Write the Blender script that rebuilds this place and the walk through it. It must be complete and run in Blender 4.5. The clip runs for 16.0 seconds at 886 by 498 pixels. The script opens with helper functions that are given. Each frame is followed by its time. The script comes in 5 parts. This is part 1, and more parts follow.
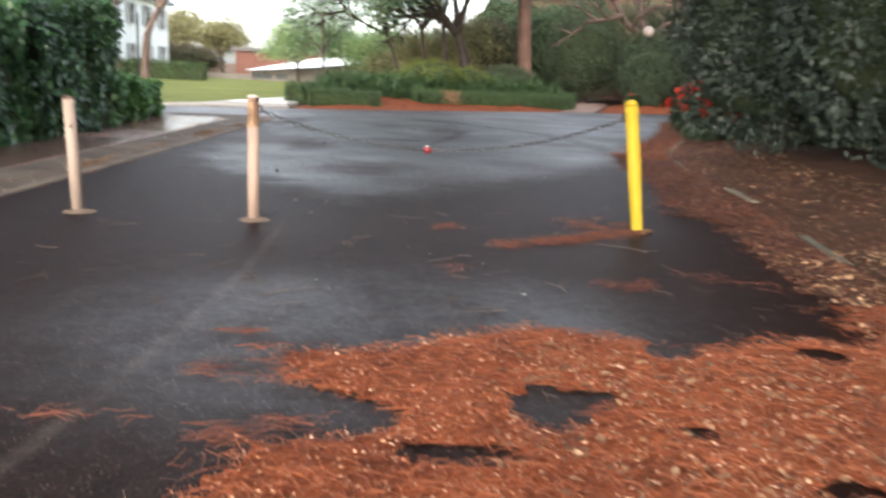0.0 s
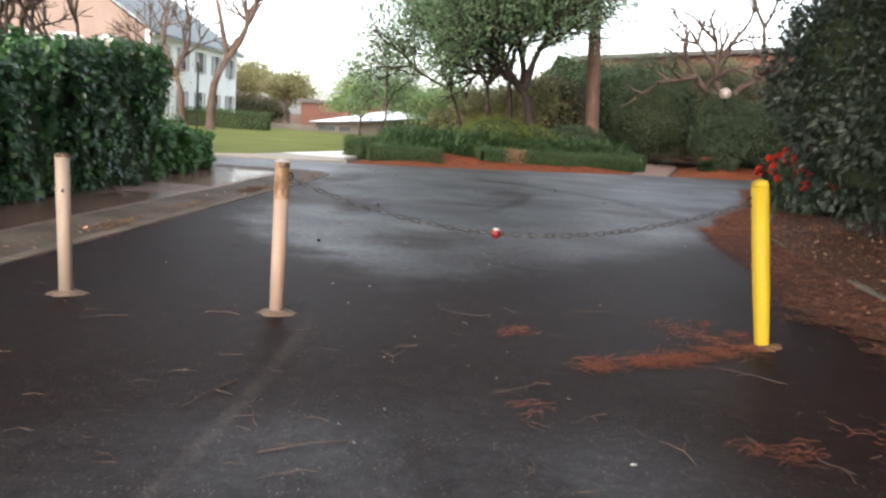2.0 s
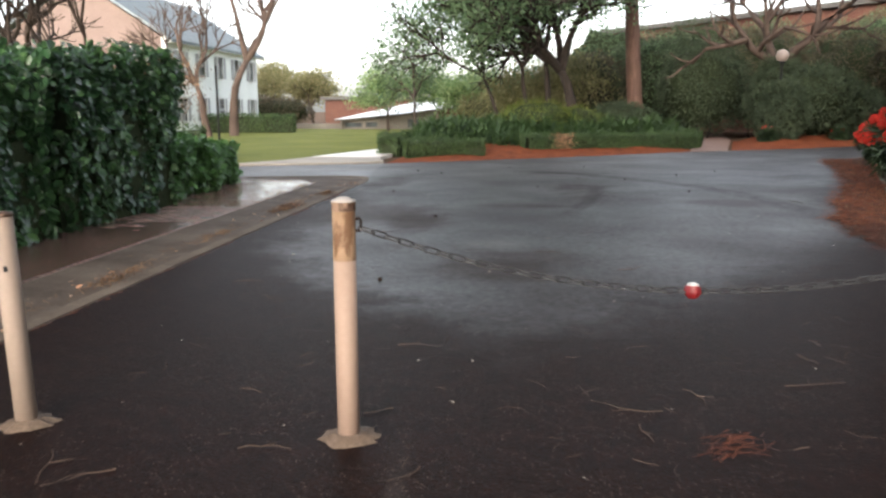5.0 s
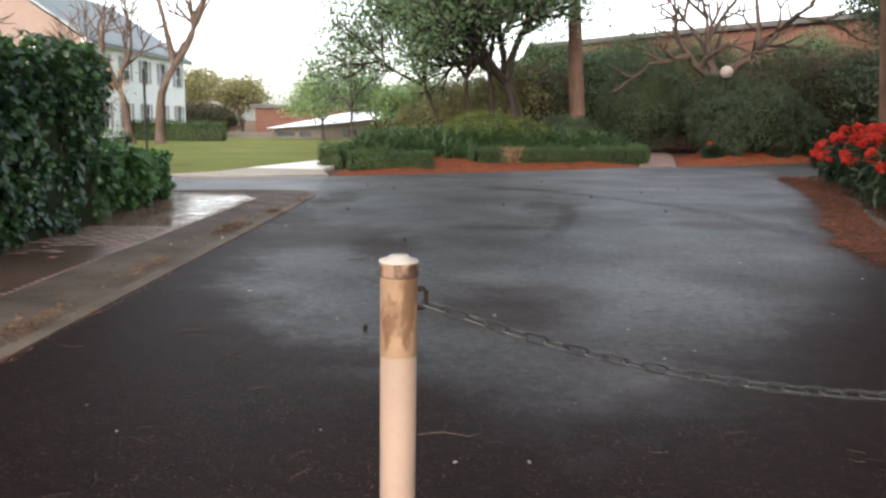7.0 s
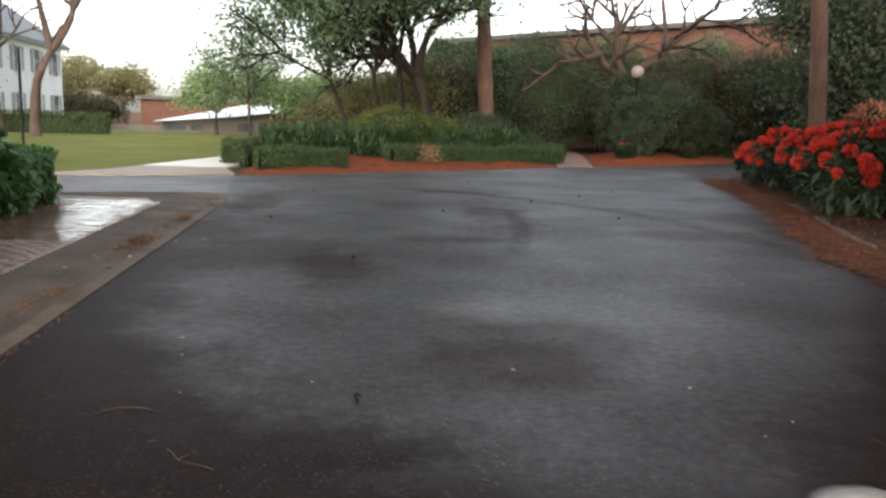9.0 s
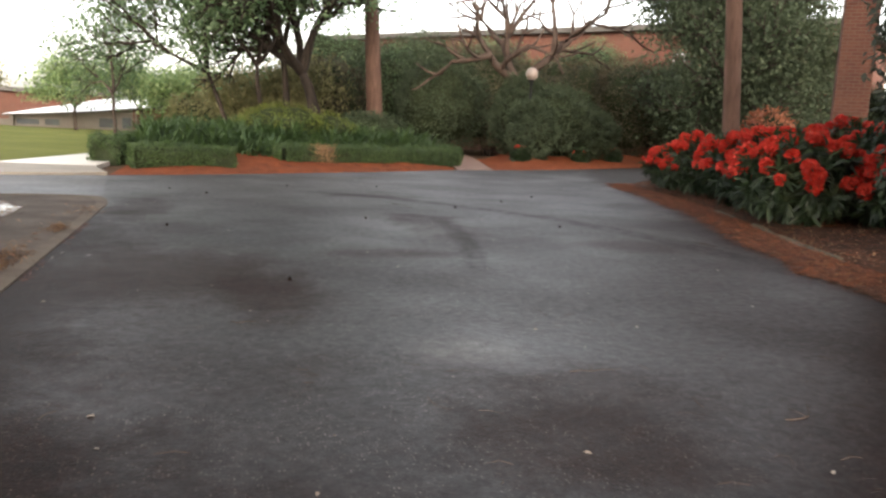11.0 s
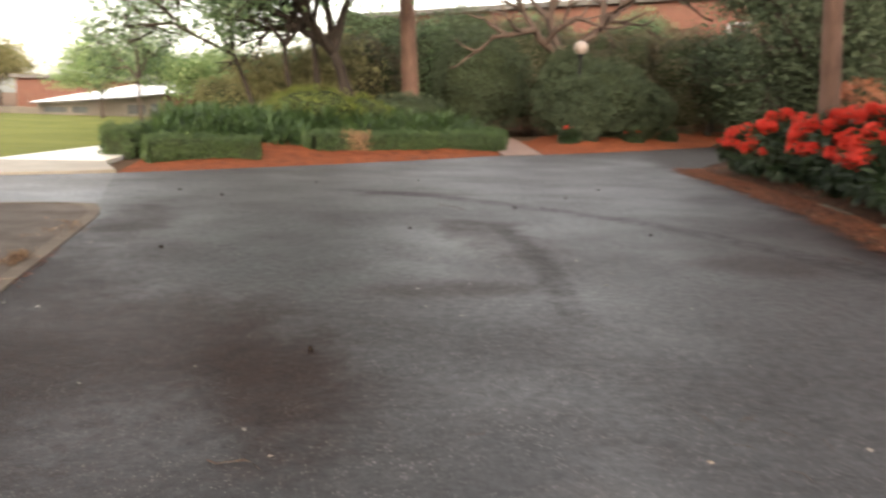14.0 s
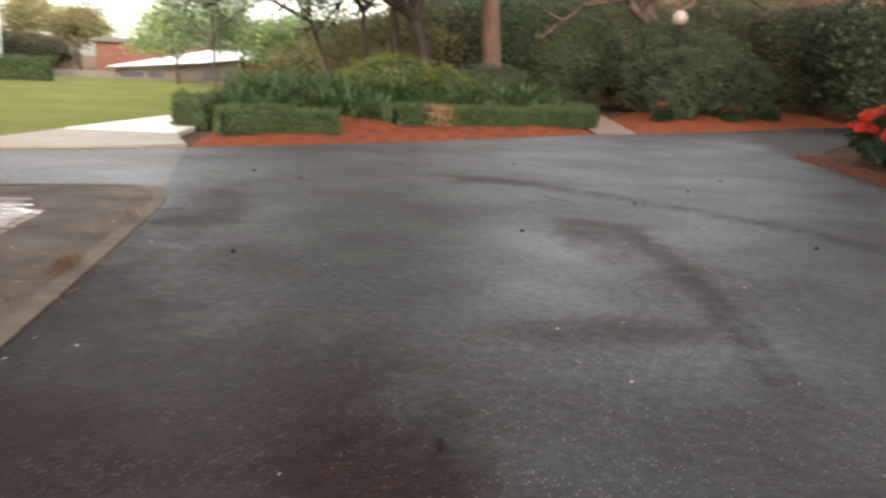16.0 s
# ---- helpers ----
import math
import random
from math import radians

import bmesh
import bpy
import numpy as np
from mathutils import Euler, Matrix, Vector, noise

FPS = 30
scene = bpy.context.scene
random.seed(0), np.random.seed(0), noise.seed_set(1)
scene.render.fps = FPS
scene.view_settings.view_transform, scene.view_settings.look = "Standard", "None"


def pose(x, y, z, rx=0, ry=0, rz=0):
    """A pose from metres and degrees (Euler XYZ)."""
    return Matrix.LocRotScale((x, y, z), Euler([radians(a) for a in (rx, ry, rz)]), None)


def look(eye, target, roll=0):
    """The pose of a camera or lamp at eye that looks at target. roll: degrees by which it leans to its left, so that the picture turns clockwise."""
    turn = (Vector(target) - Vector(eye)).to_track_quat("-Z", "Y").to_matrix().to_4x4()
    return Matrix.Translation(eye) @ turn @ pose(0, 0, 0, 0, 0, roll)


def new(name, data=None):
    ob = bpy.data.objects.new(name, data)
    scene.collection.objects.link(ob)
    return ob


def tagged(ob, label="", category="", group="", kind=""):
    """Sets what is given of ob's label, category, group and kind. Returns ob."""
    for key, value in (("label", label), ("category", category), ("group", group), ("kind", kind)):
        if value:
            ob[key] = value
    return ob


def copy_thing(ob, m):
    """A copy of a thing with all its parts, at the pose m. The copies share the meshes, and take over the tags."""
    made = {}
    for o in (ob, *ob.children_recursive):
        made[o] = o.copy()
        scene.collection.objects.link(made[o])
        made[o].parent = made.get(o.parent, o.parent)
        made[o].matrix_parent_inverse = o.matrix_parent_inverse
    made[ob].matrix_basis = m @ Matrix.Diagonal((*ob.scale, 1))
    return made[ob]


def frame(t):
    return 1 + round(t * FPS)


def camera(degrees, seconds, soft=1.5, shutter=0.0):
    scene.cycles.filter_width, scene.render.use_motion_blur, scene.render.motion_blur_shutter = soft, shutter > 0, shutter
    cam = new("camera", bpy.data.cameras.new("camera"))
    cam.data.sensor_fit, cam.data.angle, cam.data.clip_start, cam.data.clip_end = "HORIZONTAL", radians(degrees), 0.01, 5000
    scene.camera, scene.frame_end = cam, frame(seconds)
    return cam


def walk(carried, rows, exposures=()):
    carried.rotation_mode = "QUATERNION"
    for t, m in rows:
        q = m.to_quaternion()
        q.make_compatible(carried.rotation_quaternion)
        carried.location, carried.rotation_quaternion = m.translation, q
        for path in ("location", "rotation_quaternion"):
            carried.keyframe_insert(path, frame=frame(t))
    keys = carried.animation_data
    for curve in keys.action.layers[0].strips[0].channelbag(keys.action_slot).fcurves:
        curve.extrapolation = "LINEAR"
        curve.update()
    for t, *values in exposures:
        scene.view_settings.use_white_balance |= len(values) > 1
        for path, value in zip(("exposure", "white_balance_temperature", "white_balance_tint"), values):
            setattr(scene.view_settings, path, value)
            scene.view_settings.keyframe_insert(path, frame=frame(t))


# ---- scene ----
cam = camera(57.9, 16.0, 2.5, 0.5)
# seconds, eye x, y, z, yaw, pitch, roll
PATH = [
    (0.0, 0.000, 0.000, 1.261, 0.01, -12.48, -2.66),
    (0.5, 0.015, 0.336, 1.278, 4.74, -11.32, -1.26),
    (1.0, -0.021, 0.663, 1.271, 2.85, -11.45, -4.09),
    (1.5, -0.022, 1.012, 1.272, -0.82, -12.08, -1.53),
    (2.0, -0.098, 1.412, 1.316, 4.41, -8.94, -4.18),
    (2.5, -0.257, 1.765, 1.323, -0.17, -9.61, -4.43),
    (3.0, -0.357, 2.060, 1.312, 4.43, -9.03, -3.04),
    (3.5, -0.413, 2.341, 1.336, 6.17, -9.45, -1.19),
    (6.0, -1.120, 3.985, 1.355, 5.60, -9.86, 0.56),
    (6.5, -1.279, 4.236, 1.350, 3.62, -8.78, -2.92),
    (7.0, -1.364, 4.527, 1.341, 1.00, -9.04, -0.84),
    (7.5, -1.438, 4.826, 1.360, 3.82, -8.05, -0.52),
    (8.0, -1.576, 5.110, 1.379, -2.03, -8.75, -1.20),
    (10.5, -2.477, 7.006, 1.248, -11.22, -9.16, -2.34),
    (11.0, -2.497, 7.298, 1.235, -15.71, -8.65, -2.92),
    (11.5, -2.482, 7.629, 1.258, -12.07, -10.06, -1.25),
    (12.0, -2.510, 7.962, 1.258, -15.55, -10.45, -3.02),
    (12.5, -2.478, 8.270, 1.271, -14.88, -10.22, -1.21),
    (13.0, -2.406, 8.620, 1.304, -13.90, -10.58, -1.82),
    (13.5, -2.354, 8.959, 1.323, -18.15, -11.83, -2.65),
    (14.0, -2.232, 9.329, 1.317, -13.35, -10.25, -1.78),
    (14.5, -2.202, 9.699, 1.311, -7.39, -12.24, -2.63),
    (15.0, -2.229, 10.059, 1.328, -10.70, -12.35, -1.18),
    (15.5, -2.273, 10.391, 1.341, -3.28, -11.65, -2.05),
    (16.0, -2.388, 10.753, 1.368, -8.46, -12.54, -2.73),
]
walk(cam, [(t, pose(x, y, z, 90 + pitch, roll, yaw)) for t, x, y, z, yaw, pitch, roll in PATH], [(0.0, 2.7, 6350, 10), (1.5, 2.5, 6400, 10), (2.3, 2.3, 6450, 10), (3.5, 2.25, 6500, 10), (7.0, 2.2, 6550, 10), (8.0, 1.95, 6600, 10), (10.5, 2.1, 6900, 11), (11.0, 2.25, 7050, 12), (12.0, 2.35, 7300, 12), (12.5, 2.85, 7500, 12), (13.0, 2.55, 7500, 12), (13.5, 2.85, 7700, 12), (14.2, 2.6, 7450, 12), (16.0, 2.55, 7300, 12)])

# ---- world and sun: overcast, low veiled evening light from behind the walker ----
world = bpy.data.worlds.new("sky")
scene.world = world
world.use_nodes = True
wn, wl = world.node_tree.nodes, world.node_tree.links
sky = wn.new("ShaderNodeTexSky")
sky.sky_type, sky.sun_disc = "NISHITA", False
sky.sun_elevation, sky.sun_rotation = radians(22), radians(192)
sky.dust_density, sky.air_density, sky.ozone_density = 3.0, 1.0, 1.0
grey = wn.new("ShaderNodeHueSaturation")
grey.inputs["Saturation"].default_value = 0.35
wl.new(sky.outputs[0], grey.inputs["Color"])
wl.new(grey.outputs[0], wn["Background"].inputs["Color"])
wn["Background"].inputs["Strength"].default_value = 0.15
sun = new("sun", bpy.data.lights.new("sun", "SUN"))
sun.data.energy, sun.data.angle, sun.data.color = 0.5, radians(50), (1.0, 0.84, 0.7)
sun.matrix_world = look((-10, -47, 19.4), (0, 0, 0))


# ---- materials ----
class Nodes:
    """A small builder of node materials."""

    def __init__(self, name, rough=0.7, metal=0.0, spec=0.5):
        self.mat = bpy.data.materials.new(name)
        self.mat.use_nodes = True
        self.t = self.mat.node_tree
        self.b = self.t.nodes["Principled BSDF"]
        self.b.inputs["Roughness"].default_value = rough
        self.b.inputs["Metallic"].default_value = metal
        self.b.inputs["Specular IOR Level"].default_value = spec
        self.geo = None

    def add(self, kind, **values):
        n = self.t.nodes.new(kind)
        for k, v in values.items():
            n.inputs[k.replace("_", " ")].default_value = v
        return n

    def link(self, a, b):
        self.t.links.new(a, b)

    def position(self):
        if not self.geo:
            self.geo = self.t.nodes.new("ShaderNodeNewGeometry")
        return self.geo.outputs["Position"]

    def island(self):
        self.position()
        return self.geo.outputs["Random Per Island"]

    def noise(self, scale, detail=3.0, rough=0.55, stretch=None):
        n = self.add("ShaderNodeTexNoise", Scale=scale, Detail=detail, Roughness=rough)
        if stretch:
            m = self.add("ShaderNodeMapping", Scale=stretch)
            self.link(self.position(), m.inputs["Vector"])
            self.link(m.outputs[0], n.inputs["Vector"])
        else:
            self.link(self.position(), n.inputs["Vector"])
        return n.outputs["Fac"]

    def ramp(self, fac, stops):
        r = self.t.nodes.new("ShaderNodeValToRGB")
        e = r.color_ramp.elements
        while len(e) < len(stops):
            e.new(0.5)
        for i, (p, c) in enumerate(stops):
            e[i].position, e[i].color = p, (*c, 1.0) if len(c) == 3 else c
        self.link(fac, r.inputs["Fac"])
        return r.outputs["Color"]

    def mix(self, fac, a, b, mode="MIX"):
        m = self.t.nodes.new("ShaderNodeMix")
        m.data_type, m.blend_type = "RGBA", mode
        for s, v in ((0, fac), (6, a), (7, b)):
            if isinstance(v, (int, float)):
                m.inputs[s].default_value = v
            elif isinstance(v, tuple):
                m.inputs[s].default_value = (*v, 1.0)
            else:
                self.link(v, m.inputs[s])
        return m.outputs[2]

    def colour(self, c):
        if isinstance(c, tuple):
            self.b.inputs["Base Color"].default_value = (*c, 1.0)
        else:
            self.link(c, self.b.inputs["Base Color"])
        return self

    def rough(self, fac, lo, hi):
        self.link(self.ramp(fac, [(0.3, (lo,) * 3), (0.7, (hi,) * 3)]), self.b.inputs["Roughness"])
        return self

    def bump(self, fac, strength=0.3, distance=0.01):
        n = self.add("ShaderNodeBump", Strength=strength, Distance=distance)
        self.link(fac, n.inputs["Height"])
        self.link(n.outputs[0], self.b.inputs["Normal"])
        return self

    def see_through(self, share, colour):
        tr = self.t.nodes.new("ShaderNodeBsdfTranslucent")
        if isinstance(colour, tuple):
            tr.inputs["Color"].default_value = (*colour, 1.0)
        else:
            self.link(colour, tr.inputs["Color"])
        mx = self.add("ShaderNodeMixShader", Fac=share)
        self.link(self.b.outputs[0], mx.inputs[1])
        self.link(tr.outputs[0], mx.inputs[2])
        self.link(mx.outputs[0], self.t.nodes["Material Output"].inputs["Surface"])
        return self


def asphalt_material(name, dark, light, brown, wet, marks=False):
    m = Nodes(name, 0.6, 0, 0.05)
    white, black = (1.0, 1.0, 1.0), (0.0, 0.0, 0.0)
    big, mid, fray = m.noise(0.35, 4, 0.6), m.noise(1.7, 5, 0.65), m.noise(2.6, 6, 0.7)
    v = m.add("ShaderNodeTexVoronoi", Scale=64.0)
    m.link(m.position(), v.inputs["Vector"])
    # pale chips show in some of the aggregate's cells, the rest is tar
    stone = m.ramp(v.outputs["Distance"], [(0.24, white), (0.36, black)])
    cell = m.t.nodes.new("ShaderNodeSeparateColor")
    m.link(v.outputs["Color"], cell.inputs[0])
    pick = m.mix(1.0, m.ramp(cell.outputs[0], [(0.6, black), (0.95, white)]), m.ramp(m.noise(4, 4), [(0.35, (0.25, 0.25, 0.25)), (0.62, white)]), "MULTIPLY")
    base = m.mix(m.ramp(mid, [(0.35, black), (0.7, white)]), dark, light)
    clean_sheen = soaked = None

    def maths(kind, x, y, z=0.0):
        n = m.t.nodes.new("ShaderNodeMath")
        n.operation = kind
        for i, value in enumerate((x, y, z)):
            if isinstance(value, (int, float)):
                n.inputs[i].default_value = value
            else:
                m.link(value, n.inputs[i])
        return n.outputs[0]

    def span(value, a, b, lo=0.0, hi=1.0):
        n = m.t.nodes.new("ShaderNodeMapRange")
        n.interpolation_type = "SMOOTHSTEP"
        for key, q in (("From Min", a), ("From Max", b), ("To Min", lo), ("To Max", hi)):
            n.inputs[key].default_value = q
        m.link(value, n.inputs["Value"])
        return n.outputs[0]

    def distance(x, y, sx=1.0, sy=1.0):
        n = m.add("ShaderNodeMapping", Scale=(1 / sx, 1 / sy, 0.0))
        m.link(m.position(), n.inputs["Vector"])
        d = m.t.nodes.new("ShaderNodeVectorMath")
        d.operation = "DISTANCE"
        m.link(n.outputs[0], d.inputs[0])
        d.inputs[1].default_value = (x / sx, y / sy, 0.0)
        return d.outputs["Value"]

    if marks:
        # grey paints the sky's sheen in the open; brown mixes tree shade with stains
        xyz = m.t.nodes.new("ShaderNodeSeparateXYZ")
        m.link(m.position(), xyz.inputs[0])
        x, y = xyz.outputs["X"], xyz.outputs["Y"]
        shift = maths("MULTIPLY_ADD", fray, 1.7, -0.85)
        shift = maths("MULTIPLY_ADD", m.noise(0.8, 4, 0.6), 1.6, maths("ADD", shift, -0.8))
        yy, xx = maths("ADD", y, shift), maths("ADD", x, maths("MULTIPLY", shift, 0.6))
        clean_sheen = span(maths("SUBTRACT", yy, maths("ABSOLUTE", maths("ADD", x, 0.9), 0.0)), 6.9, 9.2)
        soaked = maths("MULTIPLY", clean_sheen, span(maths("MULTIPLY_ADD", y, -0.3, xx), 0.1, -2.2))
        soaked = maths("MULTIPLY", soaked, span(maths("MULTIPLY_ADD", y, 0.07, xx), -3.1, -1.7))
        clean_sheen = maths("MULTIPLY", clean_sheen, span(maths("MULTIPLY_ADD", y, -0.45, xx), -4.1, -5.9))
        clean_sheen = maths("MULTIPLY", clean_sheen, span(maths("MULTIPLY_ADD", y, 0.07, xx), -2.5, -1.0))
        clean_sheen = maths("MAXIMUM", clean_sheen, maths("MULTIPLY", span(yy, 16.0, 19.5), span(maths("MULTIPLY_ADD", y, -0.3, xx), 0.1, -1.2)))
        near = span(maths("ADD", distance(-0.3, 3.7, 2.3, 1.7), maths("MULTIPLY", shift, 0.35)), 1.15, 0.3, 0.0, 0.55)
        clean_sheen = maths("MAXIMUM", clean_sheen, near)
        stain = maths("MULTIPLY", clean_sheen, 0.0)
        for bx, by, sx, sy, share in ((-0.85, 10.7, 0.75, 0.6, 0.45), (-2.9, 13.9, 1.3, 1.4, 0.65), (0.15, 16.7, 0.7, 1.8, 0.45), (-1.05, 10.1, 0.7, 0.6, 0.55), (-2.1, 13.0, 0.5, 1.1, 0.7), (0.2, 17.8, 0.9, 0.6, 0.35), (2.2, 15.4, 0.8, 0.7, 0.5), (-0.9, 14.8, 1.0, 0.35, 0.4), (-3.4, 18.6, 0.5, 1.8, 0.5), (0.3, 20.9, 1.5, 0.45, 0.4)):
            blot = span(maths("ADD", distance(bx, by, sx, sy), maths("MULTIPLY", shift, 0.4)), 1.15, 0.35, 0.0, share)
            stain = maths("MAXIMUM", stain, blot)
            clean_sheen, soaked = (maths("MULTIPLY", q, maths("SUBTRACT", 1.0, blot)) for q in (clean_sheen, soaked))
        clean_sheen = maths("MULTIPLY", clean_sheen, span(m.noise(1.3, 6, 0.7), 0.34, 0.56, 0.5, 1.0))
        # sheen and tree shade go into the base colour here, along with the stains
        base = m.mix(clean_sheen, m.mix(mid, brown, (brown[0] * 0.6, brown[1] * 0.62, brown[2] * 0.65)), base)
        base = m.mix(maths("MULTIPLY", stain, 0.55), base, (0.026, 0.0125, 0.0085))
        # the far end, where cars turn in from the road, is worn paler
        # starts early, so the pale colour also stands for sky sheen
        worn = span(maths("ADD", maths("MULTIPLY_ADD", y, 0.866, maths("MULTIPLY", x, -0.5)), maths("MULTIPLY", shift, 1.5)), 14.5, 19.5, 0.0, 0.8)
        base = m.mix(maths("MULTIPLY", worn, maths("SUBTRACT", 1.0, stain)), base, m.mix(mid, (0.034, 0.031, 0.03), (0.058, 0.054, 0.052)))
        # a dusty wheel streak by the bollards, dark tyre bands further on, pale scuffs
        crumbs = m.ramp(m.noise(6, 4), [(0.4, black), (0.65, white)])
        for cx, cy, rad, width, y0, y1, tone, share in ((-21.3, 4.6, 20.12, 0.06, 1.6, 6.2, (0.07, 0.056, 0.049), 0.36), (-5.2, 14.6, 8.15, 0.38, 14.3, 21.6, (0.0095, 0.0062, 0.0052), 0.85), (-15.0, 18.5, 15.45, 0.2, 13.8, 17.6, (0.0095, 0.0062, 0.0052), 0.75), (-1.1, 11.45, 0.0, 0.45, 11.1, 11.8, (0.3, 0.29, 0.28), 0.26)):
            gap = maths("ABSOLUTE", maths("SUBTRACT", distance(cx, cy), rad), 0.0)
            k = maths("MULTIPLY", span(gap, width, width * 0.2), maths("MULTIPLY", span(y, y0 - 0.6, y0 + 0.6), span(y, y1 + 0.6, y1 - 0.6)))
            k = m.mix(1.0, k, m.mix(0.45, crumbs, white), "MULTIPLY")
            if tone[0] < 0.02:
                clean_sheen, soaked = (maths("MULTIPLY", q, maths("MULTIPLY_ADD", k, -0.6, 1.0)) for q in (clean_sheen, soaked))
            base = m.mix(m.mix(1.0, k, (share, share, share), "MULTIPLY"), base, tone)
    else:
        base = m.mix(m.ramp(big, [(0.38, black), (0.58, (0.9, 0.9, 0.9))]), base, brown)
    # uneven tar: blotches a hand wide, and finer pitting
    base = m.mix(1.0, base, m.ramp(m.noise(8, 6, 0.72), [(0.32, (0.6, 0.58, 0.57)), (0.68, (1.42, 1.4, 1.38))]), "MULTIPLY")
    base = m.mix(1.0, base, m.ramp(m.noise(45, 3, 0.6), [(0.35, (0.65, 0.65, 0.65)), (0.65, (1.35, 1.35, 1.35))]), "MULTIPLY")
    chip = m.mix(1.0, stone, pick, "MULTIPLY")
    m.colour(m.mix(chip, base, m.mix(clean_sheen, (0.1, 0.074, 0.06), (0.2, 0.178, 0.166)) if marks else (0.21, 0.18, 0.158)))
    puddle = m.mix(0.5, m.noise(0.5, 3, 0.55), m.noise(14, 5, 0.75))
    m.b.inputs["Coat IOR"].default_value = 1.4
    m.link(m.ramp(puddle, [(0.36, (wet,) * 3), (0.62, (wet + 0.16,) * 3)]), m.b.inputs["Coat Roughness"])
    film = m.ramp(puddle, [(0.38, (0.66, 0.66, 0.66)), (0.62, (0.3, 0.3, 0.3))])
    if clean_sheen is not None:
        film = m.mix(1.0, film, span(maths("MAXIMUM", clean_sheen, maths("MULTIPLY", soaked, 0.8)), 0.0, 0.9, 0.05, 1.0), "MULTIPLY")
    m.link(film, m.b.inputs["Coat Weight"])
    m.bump(m.mix(0.55, v.outputs["Distance"], m.noise(110, 4, 0.7)), 0.6, 0.007)
    return m.mat


def leaf_material(name, dark, light, tip, gloss=0.42, share=0.25):
    m = Nodes(name, gloss, 0, 0.5)
    c = m.ramp(m.island(), [(0.0, dark), (0.6, light), (1.0, tip)])
    c = m.mix(0.35, c, m.ramp(m.noise(1.3, 2), [(0.3, dark), (0.7, tip)]))
    m.colour(c)
    m.see_through(share, c)
    return m.mat


def bark_material(name, a, b, scale=14.0):
    m = Nodes(name, 0.9, 0, 0.2)
    n = m.noise(scale, 5, 0.65, (1, 1, 0.18))
    m.colour(m.mix(0.4, m.ramp(n, [(0.32, a), (0.68, b)]), m.ramp(m.noise(1.2, 3), [(0.3, a), (0.7, b)])))
    return m.bump(n, 0.7, 0.03).mat


def mottled(name, a, b, scale=6.0, rough=0.8, bump=0.2, fine=60.0, spec=0.4, depth=0.006):
    m = Nodes(name, rough, 0, spec)
    n, f = m.noise(scale, 5, 0.6), m.noise(fine, 4, 0.6)
    m.colour(m.mix(0.4, m.ramp(n, [(0.3, a), (0.7, b)]), m.ramp(f, [(0.3, a), (0.7, b)])))
    return m.bump(f, bump, depth).mat


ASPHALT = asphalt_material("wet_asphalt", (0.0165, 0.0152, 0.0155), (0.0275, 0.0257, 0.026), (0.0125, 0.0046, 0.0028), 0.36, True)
OLD_ASPHALT = asphalt_material("worn_asphalt", (0.06, 0.06, 0.064), (0.1, 0.1, 0.105), (0.075, 0.07, 0.066), 0.38)
CONCRETE = mottled("weathered_concrete", (0.16, 0.14, 0.11), (0.3, 0.27, 0.22), 2.2, 0.6, 0.3, 70)
KERB = mottled("kerb_concrete", (0.05, 0.036, 0.027), (0.2, 0.16, 0.125), 1.6, 0.85, 0.6, 70, 0.15)
WALKWAY = mottled("pale_concrete", (0.5, 0.46, 0.4), (0.68, 0.63, 0.56), 1.2, 0.45, 0.15, 50)
APRON = mottled("stained_beige_concrete", (0.17, 0.14, 0.105), (0.3, 0.255, 0.2), 1.6, 0.6, 0.2, 50)
GUTTER = mottled("dirty_gutter", (0.03, 0.021, 0.016), (0.17, 0.136, 0.11), 1.5, 0.8, 0.9, 55, 0.12)
SAND = mottled("joint_dirt", (0.05, 0.033, 0.025), (0.1, 0.066, 0.05), 5, 0.9)
LAWN = mottled("lawn_turf", (0.075, 0.1, 0.022), (0.17, 0.17, 0.05), 0.35, 0.95, 0.8, 30, 0.1, 0.03)
SOIL = mottled("leaf_litter_soil", (0.05, 0.032, 0.02), (0.13, 0.075, 0.045), 1.2, 0.95, 0.7, 18, 0.1, 0.03)
LITTER = mottled("brown_leaf_litter", (0.022, 0.011, 0.006), (0.075, 0.034, 0.019), 3.5, 0.9, 0.9, 40, 0.15, 0.03)
MULCH = mottled("pine_straw_mulch", (0.05, 0.012, 0.005), (0.27, 0.07, 0.023), 3.5, 0.9, 1.0, 16, 0.15, 0.03)


def brick_material():
    m = Nodes("paving_brick", 0.35, 0, 0.5)
    info = m.t.nodes.new("ShaderNodeObjectInfo")
    c = m.ramp(info.outputs["Random"], [(0.0, (0.13, 0.08, 0.064)), (0.6, (0.18, 0.115, 0.094)), (1.0, (0.23, 0.155, 0.13))])
    c = m.mix(0.4, c, m.ramp(m.noise(9, 5), [(0.3, (0.09, 0.056, 0.045)), (0.7, (0.22, 0.145, 0.118))]))
    m.colour(c)
    m.rough(m.noise(2.5, 3), 0.06, 0.24)
    return m.bump(m.noise(80, 3), 0.1, 0.003).mat


BRICK = brick_material()
IVY = leaf_material("ivy_leaf", (0.009, 0.03, 0.014), (0.027, 0.074, 0.03), (0.09, 0.175, 0.06), 0.3, 0.22)
# solid cores whose dark colour stands for the shade inside the foliage
INNER = mottled("painted_inner_shade", (0.016, 0.022, 0.012), (0.036, 0.045, 0.022), 8, 0.95, 0.5, 30, 0.05, 0.05)
BOX = leaf_material("box_leaf", (0.014, 0.036, 0.009), (0.034, 0.068, 0.016), (0.08, 0.125, 0.032), 0.5, 0.25)
